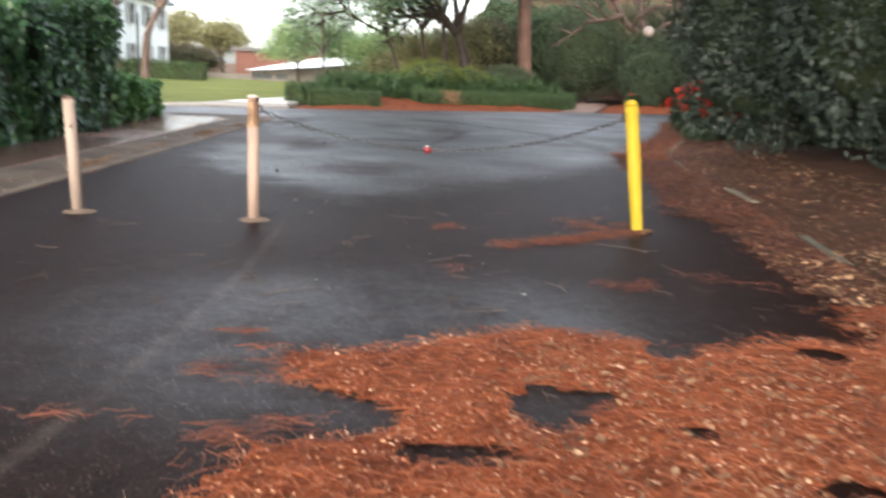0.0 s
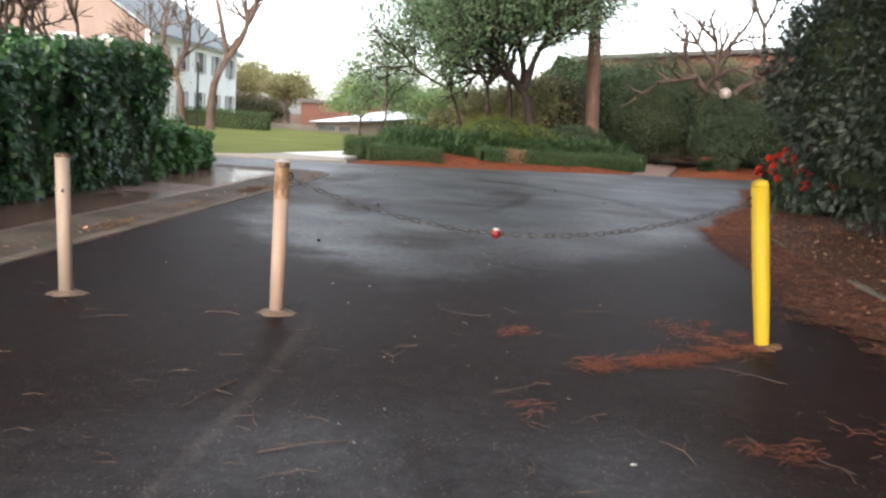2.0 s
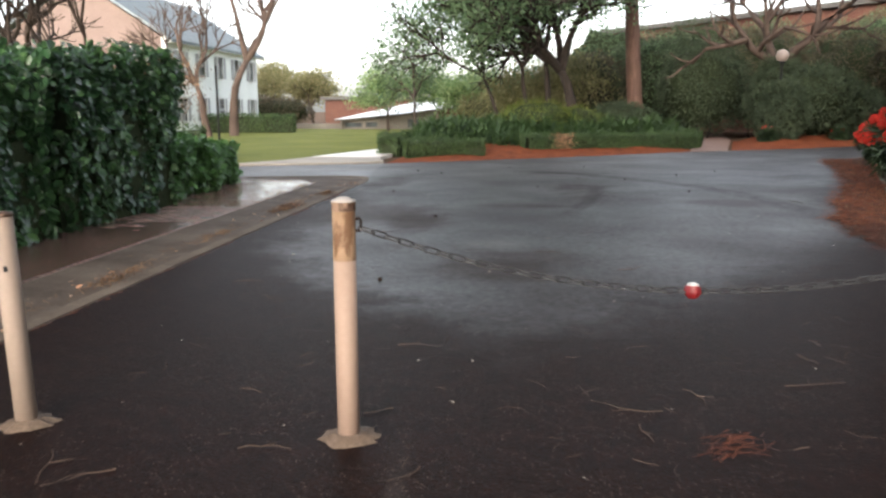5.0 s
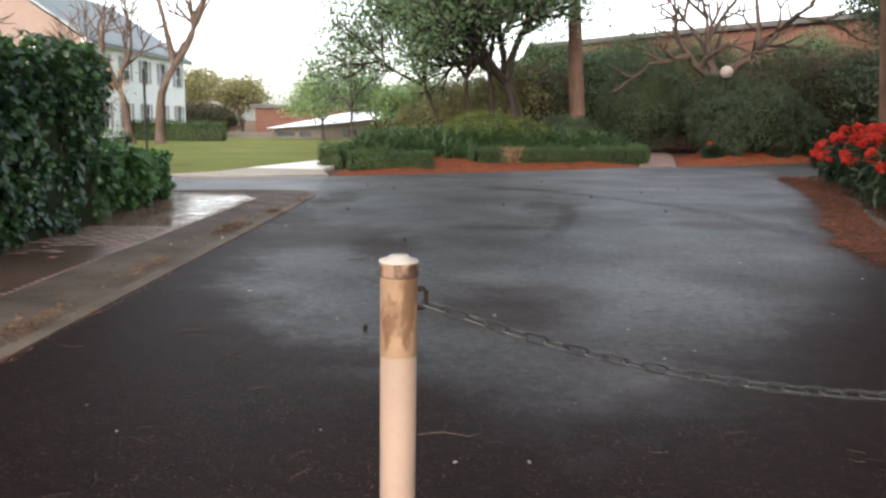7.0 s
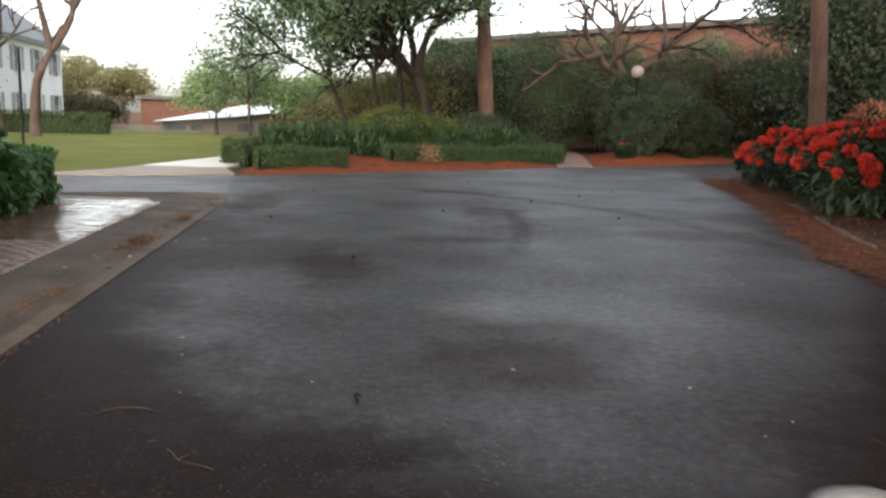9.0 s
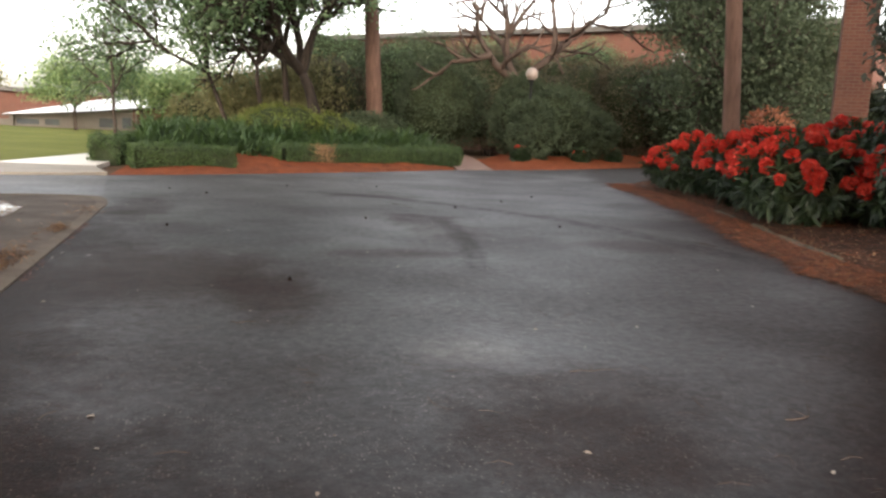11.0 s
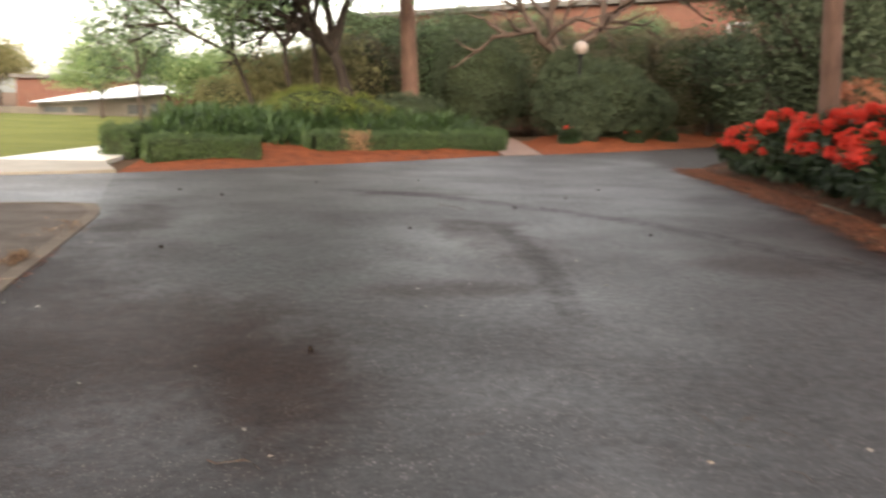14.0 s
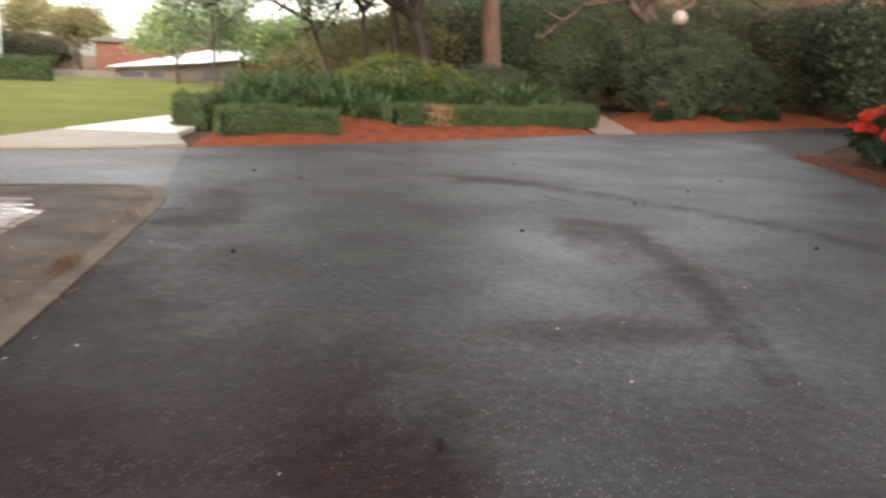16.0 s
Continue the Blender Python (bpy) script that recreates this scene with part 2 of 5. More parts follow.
STRAP = leaf_material("strap_leaf", (0.011, 0.029, 0.008), (0.027, 0.06, 0.016), (0.065, 0.11, 0.03), 0.6, 0.25)
LIME = leaf_material("yellow_green_leaf", (0.05, 0.075, 0.01), (0.105, 0.135, 0.018), (0.17, 0.19, 0.03), 0.6, 0.3)
DARKLEAF = leaf_material("camellia_leaf", (0.006, 0.012, 0.006), (0.012, 0.022, 0.011), (0.028, 0.04, 0.024), 0.58, 0.15)
RHODO = leaf_material("rhododendron_leaf", (0.009, 0.022, 0.009), (0.02, 0.042, 0.017), (0.06, 0.085, 0.036), 0.42, 0.2)
OAK = leaf_material("oak_leaf", (0.045, 0.085, 0.04), (0.1, 0.165, 0.075), (0.19, 0.26, 0.13), 0.45, 0.55)
PALELEAF = leaf_material("pale_green_leaf", (0.1, 0.17, 0.065), (0.2, 0.3, 0.12), (0.34, 0.42, 0.2), 0.5, 0.5)
OLIVE = leaf_material("olive_spring_leaf", (0.1, 0.1, 0.042), (0.18, 0.172, 0.075), (0.28, 0.255, 0.125), 0.7, 0.45)
WOODLAND = leaf_material("woodland_leaf", (0.03, 0.045, 0.023), (0.048, 0.068, 0.034), (0.074, 0.095, 0.047), 0.8, 0.38)
LOWIVY = leaf_material("young_ivy_leaf", (0.03, 0.08, 0.02), (0.06, 0.15, 0.035), (0.12, 0.24, 0.07), 0.4, 0.25)
THICKET = leaf_material("brown_thicket_leaf", (0.03, 0.024, 0.012), (0.065, 0.05, 0.025), (0.11, 0.085, 0.04), 0.7, 0.2)
RUST = leaf_material("rusty_leaf", (0.2, 0.05, 0.025), (0.36, 0.11, 0.05), (0.5, 0.2, 0.1), 0.6, 0.3)
DRY = leaf_material("dry_leaf", (0.1, 0.045, 0.02), (0.24, 0.12, 0.055), (0.48, 0.31, 0.17), 0.6, 0.1)
OLDLEAF = leaf_material("old_fallen_leaf", (0.04, 0.018, 0.009), (0.12, 0.055, 0.026), (0.34, 0.21, 0.11), 0.7, 0.1)
NEEDLE = leaf_material("pine_needle", (0.07, 0.0155, 0.005), (0.17, 0.039, 0.012), (0.31, 0.095, 0.032), 0.65, 0.1)
# darker needle colour: wet drifts, plus shade painted below the camellias
WETSHADENEEDLE = leaf_material("wet_and_shaded_needle", (0.036, 0.008, 0.004), (0.08, 0.019, 0.008), (0.18, 0.062, 0.03), 0.5, 0.1)
CHIP = leaf_material("pale_bract", (0.2, 0.07, 0.03), (0.4, 0.2, 0.11), (0.66, 0.46, 0.33), 0.7, 0.1)
PETAL = leaf_material("red_petal", (0.4, 0.011, 0.008), (0.6, 0.028, 0.019), (0.7, 0.08, 0.045), 0.55, 0.3)
BARK = bark_material("grey_brown_bark", (0.018, 0.013, 0.01), (0.06, 0.043, 0.033))
OAKBARK = bark_material("dark_oak_bark", (0.012, 0.009, 0.007), (0.042, 0.031, 0.024))
PINEBARK = bark_material("reddish_pine_bark", (0.055, 0.03, 0.022), (0.17, 0.1, 0.075), 9)
BARE = bark_material("smooth_tan_bark", (0.03, 0.021, 0.017), (0.1, 0.068, 0.052), 6)


def painted(name, paint, stain, amount, rough=0.7):
    m = Nodes(name, rough, 0, 0.25)
    n = m.noise(7, 5, 0.6, (1.6, 1.6, 0.8))
    c = m.mix(m.ramp(n, [(amount, (0, 0, 0)), (amount + 0.09, (1, 1, 1))]), paint, stain)
    c = m.mix(0.15, c, m.ramp(m.noise(40, 3), [(0.3, stain), (0.7, paint)]))
    m.colour(c)
    return m.bump(m.noise(35, 4), 0.15, 0.003).mat


CREAM = painted("cream_paint", (0.235, 0.165, 0.128), (0.165, 0.1, 0.062), 0.66)
TAN = painted("worn_tan_paint", (0.2, 0.128, 0.078), (0.085, 0.042, 0.02), 0.52)
CHIPPED = painted("chipped_rim_paint", (0.2, 0.13, 0.09), (0.04, 0.02, 0.012), 0.45)
CAPWHITE = painted("white_cap_paint", (0.36, 0.335, 0.31), (0.16, 0.12, 0.09), 0.58)
PLAINCREAM = painted("greyed_cream_paint", (0.23, 0.175, 0.138), (0.13, 0.095, 0.065), 0.62)
FOOTING = mottled("stained_footing_concrete", (0.055, 0.036, 0.024), (0.17, 0.12, 0.085), 9, 0.85, 0.6, 60)
YELLOW = painted("yellow_paint", (0.27, 0.185, 0.008), (0.17, 0.108, 0.012), 0.62)
STEEL = mottled("dull_chain_steel", (0.01, 0.01, 0.011), (0.03, 0.029, 0.03), 60, 0.45, 0.2, 200, 0.3)
RUSTED = mottled("rusted_iron", (0.006, 0.004, 0.003), (0.018, 0.011, 0.008), 30, 0.85, 0.2, 60, 0.15)
REDBALL = mottled("red_plastic", (0.085, 0.004, 0.006), (0.15, 0.006, 0.008), 20, 0.5)
WHITEPLASTIC = mottled("white_plastic", (0.36, 0.34, 0.33), (0.5, 0.48, 0.46), 20, 0.35)
BLACK = mottled("black_paint", (0.008, 0.008, 0.008), (0.016, 0.016, 0.016), 20, 0.75, 0.2, 60, 0.15)
PATHWAY = mottled("pinkish_earth_path", (0.13, 0.075, 0.055), (0.26, 0.165, 0.13), 1.5, 0.85, 0.4, 30)
GLOBE = mottled("opal_globe", (0.22, 0.17, 0.145), (0.29, 0.23, 0.2), 6, 0.3, 0.02)
WALLWHITE = mottled("white_wall_paint", (0.66, 0.68, 0.66), (0.8, 0.82, 0.8), 0.8, 0.75, 0.1, 12)
WALLPINK = mottled("pinkish_stucco", (0.125, 0.088, 0.075), (0.18, 0.128, 0.108), 0.8, 0.85, 0.1, 12)
SLATE = mottled("slate_roof", (0.1, 0.12, 0.13), (0.19, 0.22, 0.23), 2.0, 0.7, 0.4, 14)
TRIM = mottled("white_trim", (0.6, 0.6, 0.58), (0.75, 0.75, 0.73), 4, 0.6)
SHUTTER = mottled("grey_shutter", (0.2, 0.2, 0.2), (0.32, 0.32, 0.31), 5, 0.6)
# grey wet roof; the white colour holds its reflection of the sky
ROOFSHEEN = mottled("white_sheen_roof", (0.66, 0.66, 0.66), (0.8, 0.8, 0.8), 0.5, 0.4, 0.05, 6)
GREYWALL = mottled("grey_block_wall", (0.09, 0.078, 0.066), (0.16, 0.14, 0.115), 0.6, 0.85, 0.1, 8)
CAPDARK = mottled("dark_fascia", (0.05, 0.045, 0.04), (0.1, 0.09, 0.08), 3, 0.7)


def brick_wall_material():
    m = Nodes("red_brick_wall", 0.85, 0, 0.3)
    n = m.noise(2.0, 4)
    t = m.add("ShaderNodeTexBrick", Scale=1.0)
    t.inputs["Brick Width"].default_value, t.inputs["Row Height"].default_value = 0.22, 0.075
    t.inputs["Mortar Size"].default_value = 0.008
    t.inputs["Color1"].default_value, t.inputs["Color2"].default_value = (0.09, 0.031, 0.02, 1), (0.125, 0.047, 0.03, 1)
    t.inputs["Mortar"].default_value = (0.14, 0.1, 0.08, 1)
    c = m.add("ShaderNodeTexCoord")
    r = m.add("ShaderNodeMapping", Rotation=(radians(90), 0, 0))
    m.link(c.outputs["Object"], r.inputs["Vector"])
    m.link(r.outputs[0], t.inputs["Vector"])
    m.colour(m.mix(0.35, t.outputs["Color"], m.ramp(n, [(0.3, (0.065, 0.023, 0.015)), (0.7, (0.14, 0.058, 0.036))])))
    return m.mat


REDBRICK = brick_wall_material()


def glass_material():
    m = Nodes("window_glass", 0.06, 0, 0.6)
    m.colour(m.ramp(m.noise(0.8, 2), [(0.3, (0.03, 0.035, 0.04)), (0.7, (0.07, 0.08, 0.085))]))
    return m.mat


GLASS = glass_material()


# ---- mesh helpers ----
def mesh_of(name, verts, faces, material, smooth=False):
    me = bpy.data.meshes.new(name)
    me.from_pydata([tuple(v) for v in verts], [], faces)
    me.materials.append(material)
    if smooth:
        me.polygons.foreach_set("use_smooth", [True] * len(me.polygons))
    me.update()
    return me


def raw_mesh(name, verts, faces, material, smooth=False):
    """A mesh from an (n, 3) array and an (m, k) array of corners, k alike for all."""
    me = bpy.data.meshes.new(name)
    k = faces.shape[1]
    me.vertices.add(len(verts))
    me.vertices.foreach_set("co", np.asarray(verts, np.float32).ravel())
    me.loops.add(faces.size)
    me.loops.foreach_set("vertex_index", np.asarray(faces, np.int32).ravel())
    me.polygons.add(len(faces))
    me.polygons.foreach_set("loop_start", np.arange(0, faces.size, k, dtype=np.int32))
    me.materials.append(material)
    if smooth:
        me.polygons.foreach_set("use_smooth", np.ones(len(faces), bool))
    me.update(calc_edges=True)
    return me


def under(name, me, parent=None, label=""):
    ob = new(name, me)
    if parent:
        ob.parent = parent
    return tagged(ob, label)


def part(name, bm, material, parent=None, label="", smooth=False):
    me = bpy.data.meshes.new(name)
    bm.to_mesh(me)
    bm.free()
    me.materials.append(material)
    if smooth:
        me.polygons.foreach_set("use_smooth", [True] * len(me.polygons))
    return under(name, me, parent, label)


def box_bm(x0, y0, z0, x1, y1, z1, bevel=0.0):
    bm = bmesh.new()
    bmesh.ops.create_cube(bm, size=1.0)
    for v in bm.verts:
        v.co = Vector(((x0 + x1) / 2 + v.co.x * (x1 - x0), (y0 + y1) / 2 + v.co.y * (y1 - y0), (z0 + z1) / 2 + v.co.z * (z1 - z0)))
    if bevel:
        bmesh.ops.bevel(bm, geom=bm.edges[:], offset=bevel, segments=2, affect="EDGES", profile=0.6)
    return bm


def lathe_bm(profile, sides=24):
    """A turned body from (radius, height) pairs."""
    bm = bmesh.new()
    rings = [[bm.verts.new((r * math.cos(2 * math.pi * i / sides), r * math.sin(2 * math.pi * i / sides), z)) for i in range(sides)] for r, z in profile]
    for a, b in zip(rings, rings[1:]):
        for i in range(sides):
            bm.faces.new((a[i], a[(i + 1) % sides], b[(i + 1) % sides], b[i]))
    bm.faces.new(list(reversed(rings[0])))
    bm.faces.new(rings[-1])
    return bm


def slab(name, outline, z0, z1, material, label, category="", kind="structure"):
    """A flat slab with a free outline, counter-clockwise."""
    n = len(outline)
    verts = [(x, y, z1) for x, y in outline] + [(x, y, z0) for x, y in outline]
    faces = [tuple(range(n))] + [(i, i + n, (i + 1) % n + n, (i + 1) % n) for i in range(n)]
    ob = new(name, mesh_of(name, verts, faces, material))
    return tagged(ob, label, category, kind=kind)


def empty(name, x, y, z=0.0, turn=0.0):
    ob = new(name)
    ob.matrix_world = pose(x, y, z, 0, 0, turn)
    return ob


def along(line, step):
    """Points at even steps along a polyline, with the way at each."""
    out, line = [], [Vector((*p, 0)) if len(p) == 2 else Vector(p) for p in line]
    for a, b in zip(line, line[1:]):
        n = max(1, round((b - a).length / step))
        out += [(a.lerp(b, i / n), (b - a).normalized()) for i in range(n)]
    return out + [(line[-1], (line[-1] - line[-2]).normalized())]


def smooth_line(points, n=6):
    """A Catmull-Rom curve through the points."""
    p = [np.array(q, float) for q in points]
    p = [2 * p[0] - p[1]] + p + [2 * p[-1] - p[-2]]
    out = []
    for a, b, c, d in zip(p, p[1:], p[2:], p[3:]):
        for i in range(n):
            t = i / n
            out.append(tuple(0.5 * (2 * b + (c - a) * t + (2 * a - 5 * b + 4 * c - d) * t * t + (3 * b - a - 3 * c + d) * t ** 3)))
    return out + [tuple(p[-2])]


def unit(a):
    return a / np.maximum(np.linalg.norm(a, axis=1, keepdims=True), 1e-6)


def leaf_mesh(name, at, way, up, length, width, material, fine=False):
    """Many leaves in one mesh: each at a place, with its way, its upper side, length and width, folded on the rib."""
    n = len(at)
    way = unit(way)
    side = unit(np.cross(way, up))
    nrm = np.cross(side, way)
    L, W = np.broadcast_to(length, n)[:, None], np.broadcast_to(width, n)[:, None]
    if fine:
        rows = [at, at + way * L * 0.3 + side * W * 0.5 + nrm * W * 0.16, at + way * L * 0.66 + side * W * 0.42 + nrm * W * 0.1, at + way * L - nrm * L * 0.12,
                at + way * L * 0.66 - side * W * 0.42 + nrm * W * 0.1, at + way * L * 0.3 - side * W * 0.5 + nrm * W * 0.16]
        idx = np.array([[0, 1, 2, 3], [0, 3, 4, 5]])
    else:
        rows = [at, at + way * L * 0.45 + side * W * 0.5 + nrm * W * 0.14, at + way * L, at + way * L * 0.45 - side * W * 0.5 + nrm * W * 0.14]
        idx = np.array([[0, 1, 2], [0, 2, 3]])
    verts = np.stack(rows, 1).reshape(-1, 3)
    faces = (np.arange(n)[:, None, None] * len(rows) + idx[None]).reshape(-1, idx.shape[1])
    return raw_mesh(name, verts, faces, material)


def strap_mesh(name, at, way, length, width, arch, material, steps=4):
    """Long strap leaves that rise and arch over."""
    n = len(at)
    out = unit(np.stack([way[:, 0], way[:, 1], np.zeros(n)], 1))
    side = np.stack([-out[:, 1], out[:, 0], np.zeros(n)], 1)
    rows = []
    for s in range(steps + 1):
        t = s / steps
        rise = (way[:, 2] * t - arch * t * t)[:, None] * length[:, None]
        p = at + out * (np.hypot(way[:, 0], way[:, 1]) * t)[:, None] * length[:, None] + np.array([0, 0, 1.0]) * rise
        w = width[:, None] * (0.35 + 1.2 * t) * (1 - t ** 2.2) * 0.6
        rows += [p - side * w, p + side * w]
    verts = np.stack(rows, 1).reshape(-1, 3)
    k = len(rows)
    idx = np.array([[2 * s, 2 * s + 1, 2 * s + 3, 2 * s + 2] for s in range(steps)])
    faces = (np.arange(n)[:, None, None] * k + idx[None]).reshape(-1, 4)
    return raw_mesh(name, verts, faces, material)


def tube_mesh(name, strands, material, sides=7):
    """Tapered tubes along strands, each a list of (point, radius)."""
    verts, faces = [], []
    for strand in strands:
        pts = [Vector(p) for p, r in strand]
        base = len(verts)
        for i, (p, r) in enumerate(strand):
            d = (pts[min(i + 1, len(pts) - 1)] - pts[max(i - 1, 0)]).normalized()
            a = d.orthogonal().normalized() if abs(d.z) < 0.95 else Vector((1, 0, 0))
            a = (a - d * a.dot(d)).normalized()
            b = d.cross(a)
            for s in range(sides):
                q = 2 * math.pi * s / sides
                verts.append(pts[i] + (a * math.cos(q) + b * math.sin(q)) * r)
        for i in range(len(strand) - 1):
            for s in range(sides):
                u, v = base + i * sides + s, base + i * sides + (s + 1) % sides
                faces.append((u, v, v + sides, u + sides))
        faces.append(tuple(base + (len(strand) - 1) * sides + s for s in range(sides)))
    return mesh_of(name, verts, faces, material, True)


def lumpy(p, scale, amount, seed=0.0):
    return np.array([noise.noise(Vector(q) * scale + Vector((seed, seed * 1.7, 0))) for q in p]) * amount


# ---- ground, drive, roads, paving ----
def ground_sheet():
    n = 40
    xs = np.sign(np.linspace(-1, 1, n)) * np.abs(np.linspace(-1, 1, n)) ** 2.5 * 600
    verts = [(x, y + 20, -0.05) for y in xs for x in xs]
    faces = [(j * n + i, j * n + i + 1, (j + 1) * n + i + 1, (j + 1) * n + i) for j in range(n - 1) for i in range(n - 1)]
    return tagged(new("ground", mesh_of("ground", verts, faces, SOIL)), "brown leaf-littered soil reaching into the distance", "ground", kind="structure")


ground_sheet()
BED_EDGE = smooth_line([(2.5, -8), (2.75, 0), (2.95, 5.0), (3.2, 7.5), (3.6, 10.0), (3.7, 12.5), (4.1, 14.6), (4.7, 16.2), (5.9, 19.2), (6.9, 22.4), (7.6, 25.2), (8.6, 27.0), (10.8, 29.4), (15, 33.2), (21, 38.0), (38, 51)], 4)
ISLAND_FRONT = smooth_line([(-5.1, 23.62), (-4.15, 24.0), (-1.1, 25.95), (1.6, 27.9), (4.3, 30.0), (5.7, 30.7), (9.5, 33.2), (14.1, 36.6), (24, 43.5), (38, 54)], 4)
KERB_X = -3.85
drive_outline = [(KERB_X, -8.0)] + BED_EDGE + list(reversed(ISLAND_FRONT[4:])) + [(-4.45, 23.86), (-4.25, 21.6), (-4.08, 20.2), (-4.05, 19.62), (-3.93, 19.2), (-3.87, 18.8)]
slab("driveway", drive_outline, -0.05, 0.0, ASPHALT, "dark wet asphalt driveway with brown stains, painted shade and sheen", "driveway")
slab("road", [(-60, 13.5), (-30, 15.8), (-12, 18.0), (-8, 18.9), (-6.2, 19.45), (-4.9, 19.78), (-4.45, 19.76), (-4.2, 19.7), (-4.05, 19.62), (-4.08, 20.2), (-4.25, 21.6), (-4.45, 23.86), (-5.1, 23.62), (-8.1, 22.55), (-14, 21.6), (-30, 19.5), (-60, 17)], -0.05, -0.002, OLD_ASPHALT, "worn pale grey asphalt cross road", "road")


def lawn_sheet():
    edge = [(-60, 17.0), (-30, 19.5), (-14, 21.6), (-8.4, 22.7), (-7.35, 24.4), (-6.95, 26.2), (-6.4, 28.6), (-5.95, 30.5), (-4.6, 36), (-2, 44), (0, 70), (-60, 70)]
    return slab("lawn", edge, -0.05, 0.03, LAWN, "short olive-green lawn with yellowed patches", "lawn")


lawn_sheet()
slab("sidewalk", [(-8.1, 22.56), (-5.1, 23.63), (-4.5, 24.1), (-4.85, 25.4), (-4.95, 26.0), (-6.95, 26.1), (-7.33, 24.4), (-8.38, 22.72)], -0.05, 0.04, APRON, "stained beige concrete apron at the road's edge", "sidewalk")
slab("walkway", [(-6.93, 26.2), (-6.95, 26.1), (-4.95, 26.0), (-4.85, 27.6), (-4.3, 31), (-3.2, 36), (-4.58, 36), (-5.93, 30.5), (-6.38, 28.6)], -0.05, 0.045, WALKWAY, "pale concrete walkway beside the lawn", "walkway")

# gutter band, kerb strip and brick walk along the drive's edge
slab("gutter", [(-3.988, -8), (-3.988, 18.4), (-4.05, 19.0), (-4.22, 19.6), (-4.9, 19.74), (-6.2, 19.41), (-8, 18.86), (-12, 17.96), (-12, 17.5), (-8, 18.35), (-6.2, 18.9), (-5.3, 19.02), (-4.95, 18.75), (-4.78, 18.1), (-4.75, 16), (-4.72, -8)], -0.05, 0.004, GUTTER, "dirty grey concrete gutter band along the driveway", "gutter")
slab("gutter_bed", [(-8.0, -8.0), (-3.87, -8.0), (-3.87, 18.8), (-3.95, 19.2), (-4.08, 19.58), (-4.5, 19.68), (-6.2, 19.36), (-8.0, 18.82)], -0.05, 0.001, GUTTER, "dirty concrete bed under the gutter and walk", "gutter")
for y0, y1 in ((-8, -2), (-2, 3.1), (3.11, 7.4), (7.41, 11.6), (11.61, 15.4), (15.41, 18.4)):
    part_kerb = part("kerb", box_bm(-3.985, y0, -0.05, -3.852, y1 - 0.012, 0.012, 0.008), KERB, None)
    tagged(part_kerb, "worn pale concrete kerb edging the driveway", "kerb", kind="structure")
slab("kerb", [(-3.985, 18.4), (-3.852, 18.4), (-3.87, 18.8), (-3.93, 19.2), (-4.05, 19.62), (-4.2, 19.7), (-4.45, 19.76), (-4.9, 19.78), (-6.2, 19.45), (-8.0, 18.9), (-8.0, 18.78), (-6.2, 19.33), (-4.9, 19.65), (-4.5, 19.62), (-4.28, 19.56), (-4.16, 19.45), (-4.06, 19.15), (-4.0, 18.8)], -0.05, 0.012, KERB, "worn pale concrete kerb corner", "kerb")

paving = slab("brick_walk", [(-4.75, -8), (-4.78, 18.0), (-4.98, 18.72), (-5.3, 18.98), (-6.2, 18.86), (-8, 18.3), (-8, -8)], -0.05, 0.004, SAND, "reddish brick walk with dark dirt joints, wet", "brick walk")


def brick_walk():
    brick = box_bm(-0.097, -0.047, 0, 0.097, 0.047, 0.022)
    for v in brick.verts:
        if v.co.z > 0.01:
            v.co.x *= 0.97
            v.co.y *= 0.94
    me = bpy.data.meshes.new("brick")
    brick.to_mesh(me)
    brick.free()
    me.materials.append(BRICK)
    co = np.array([v.co[:] for v in me.vertices])
    quads = np.array([p.vertices[:] for p in me.polygons])
    rng = np.random.default_rng(3)
    rest, count = [], 0
    for row in range(232):
        y = -4.2 + row * 0.1
        for col in range(9):
            x = -4.85 - col * 0.2 - (row % 2) * 0.1
            half = col == 0 and row % 2 == 1
            if y > 18.2 and x > -5.0 - (y - 18.2) * 0.2 or y > 18.72 or x < -6.75:
                continue
            z, tilt = -0.012 + rng.normal() * 0.0022, rng.normal(0, 0.35, 2)
            m = pose(x + rng.normal() * 0.003, y + rng.normal() * 0.003, z, tilt[0], tilt[1], rng.normal() * 0.7)
            if half and y < 18.2:
                s = np.array([[0.47, 1, 1]]) * co
                rest.append(s + np.array([-4.8, y, z]))
            if 14.4 < y < 18.75 and count < 300 and x > -6.3:
                ob = under("brick", me, paving)
                ob.matrix_basis = m
                count += 1
            else:
                rest.append(co @ np.array(m.to_3x3()).T + np.array(m.translation))
    n = len(rest)
    faces = (np.arange(n)[:, None, None] * len(co) + quads[None]).reshape(-1, 4)
    ob = under("bricks", raw_mesh("bricks", np.concatenate(rest), faces, BRICK), paving)
    tagged(ob, kind="stuff")


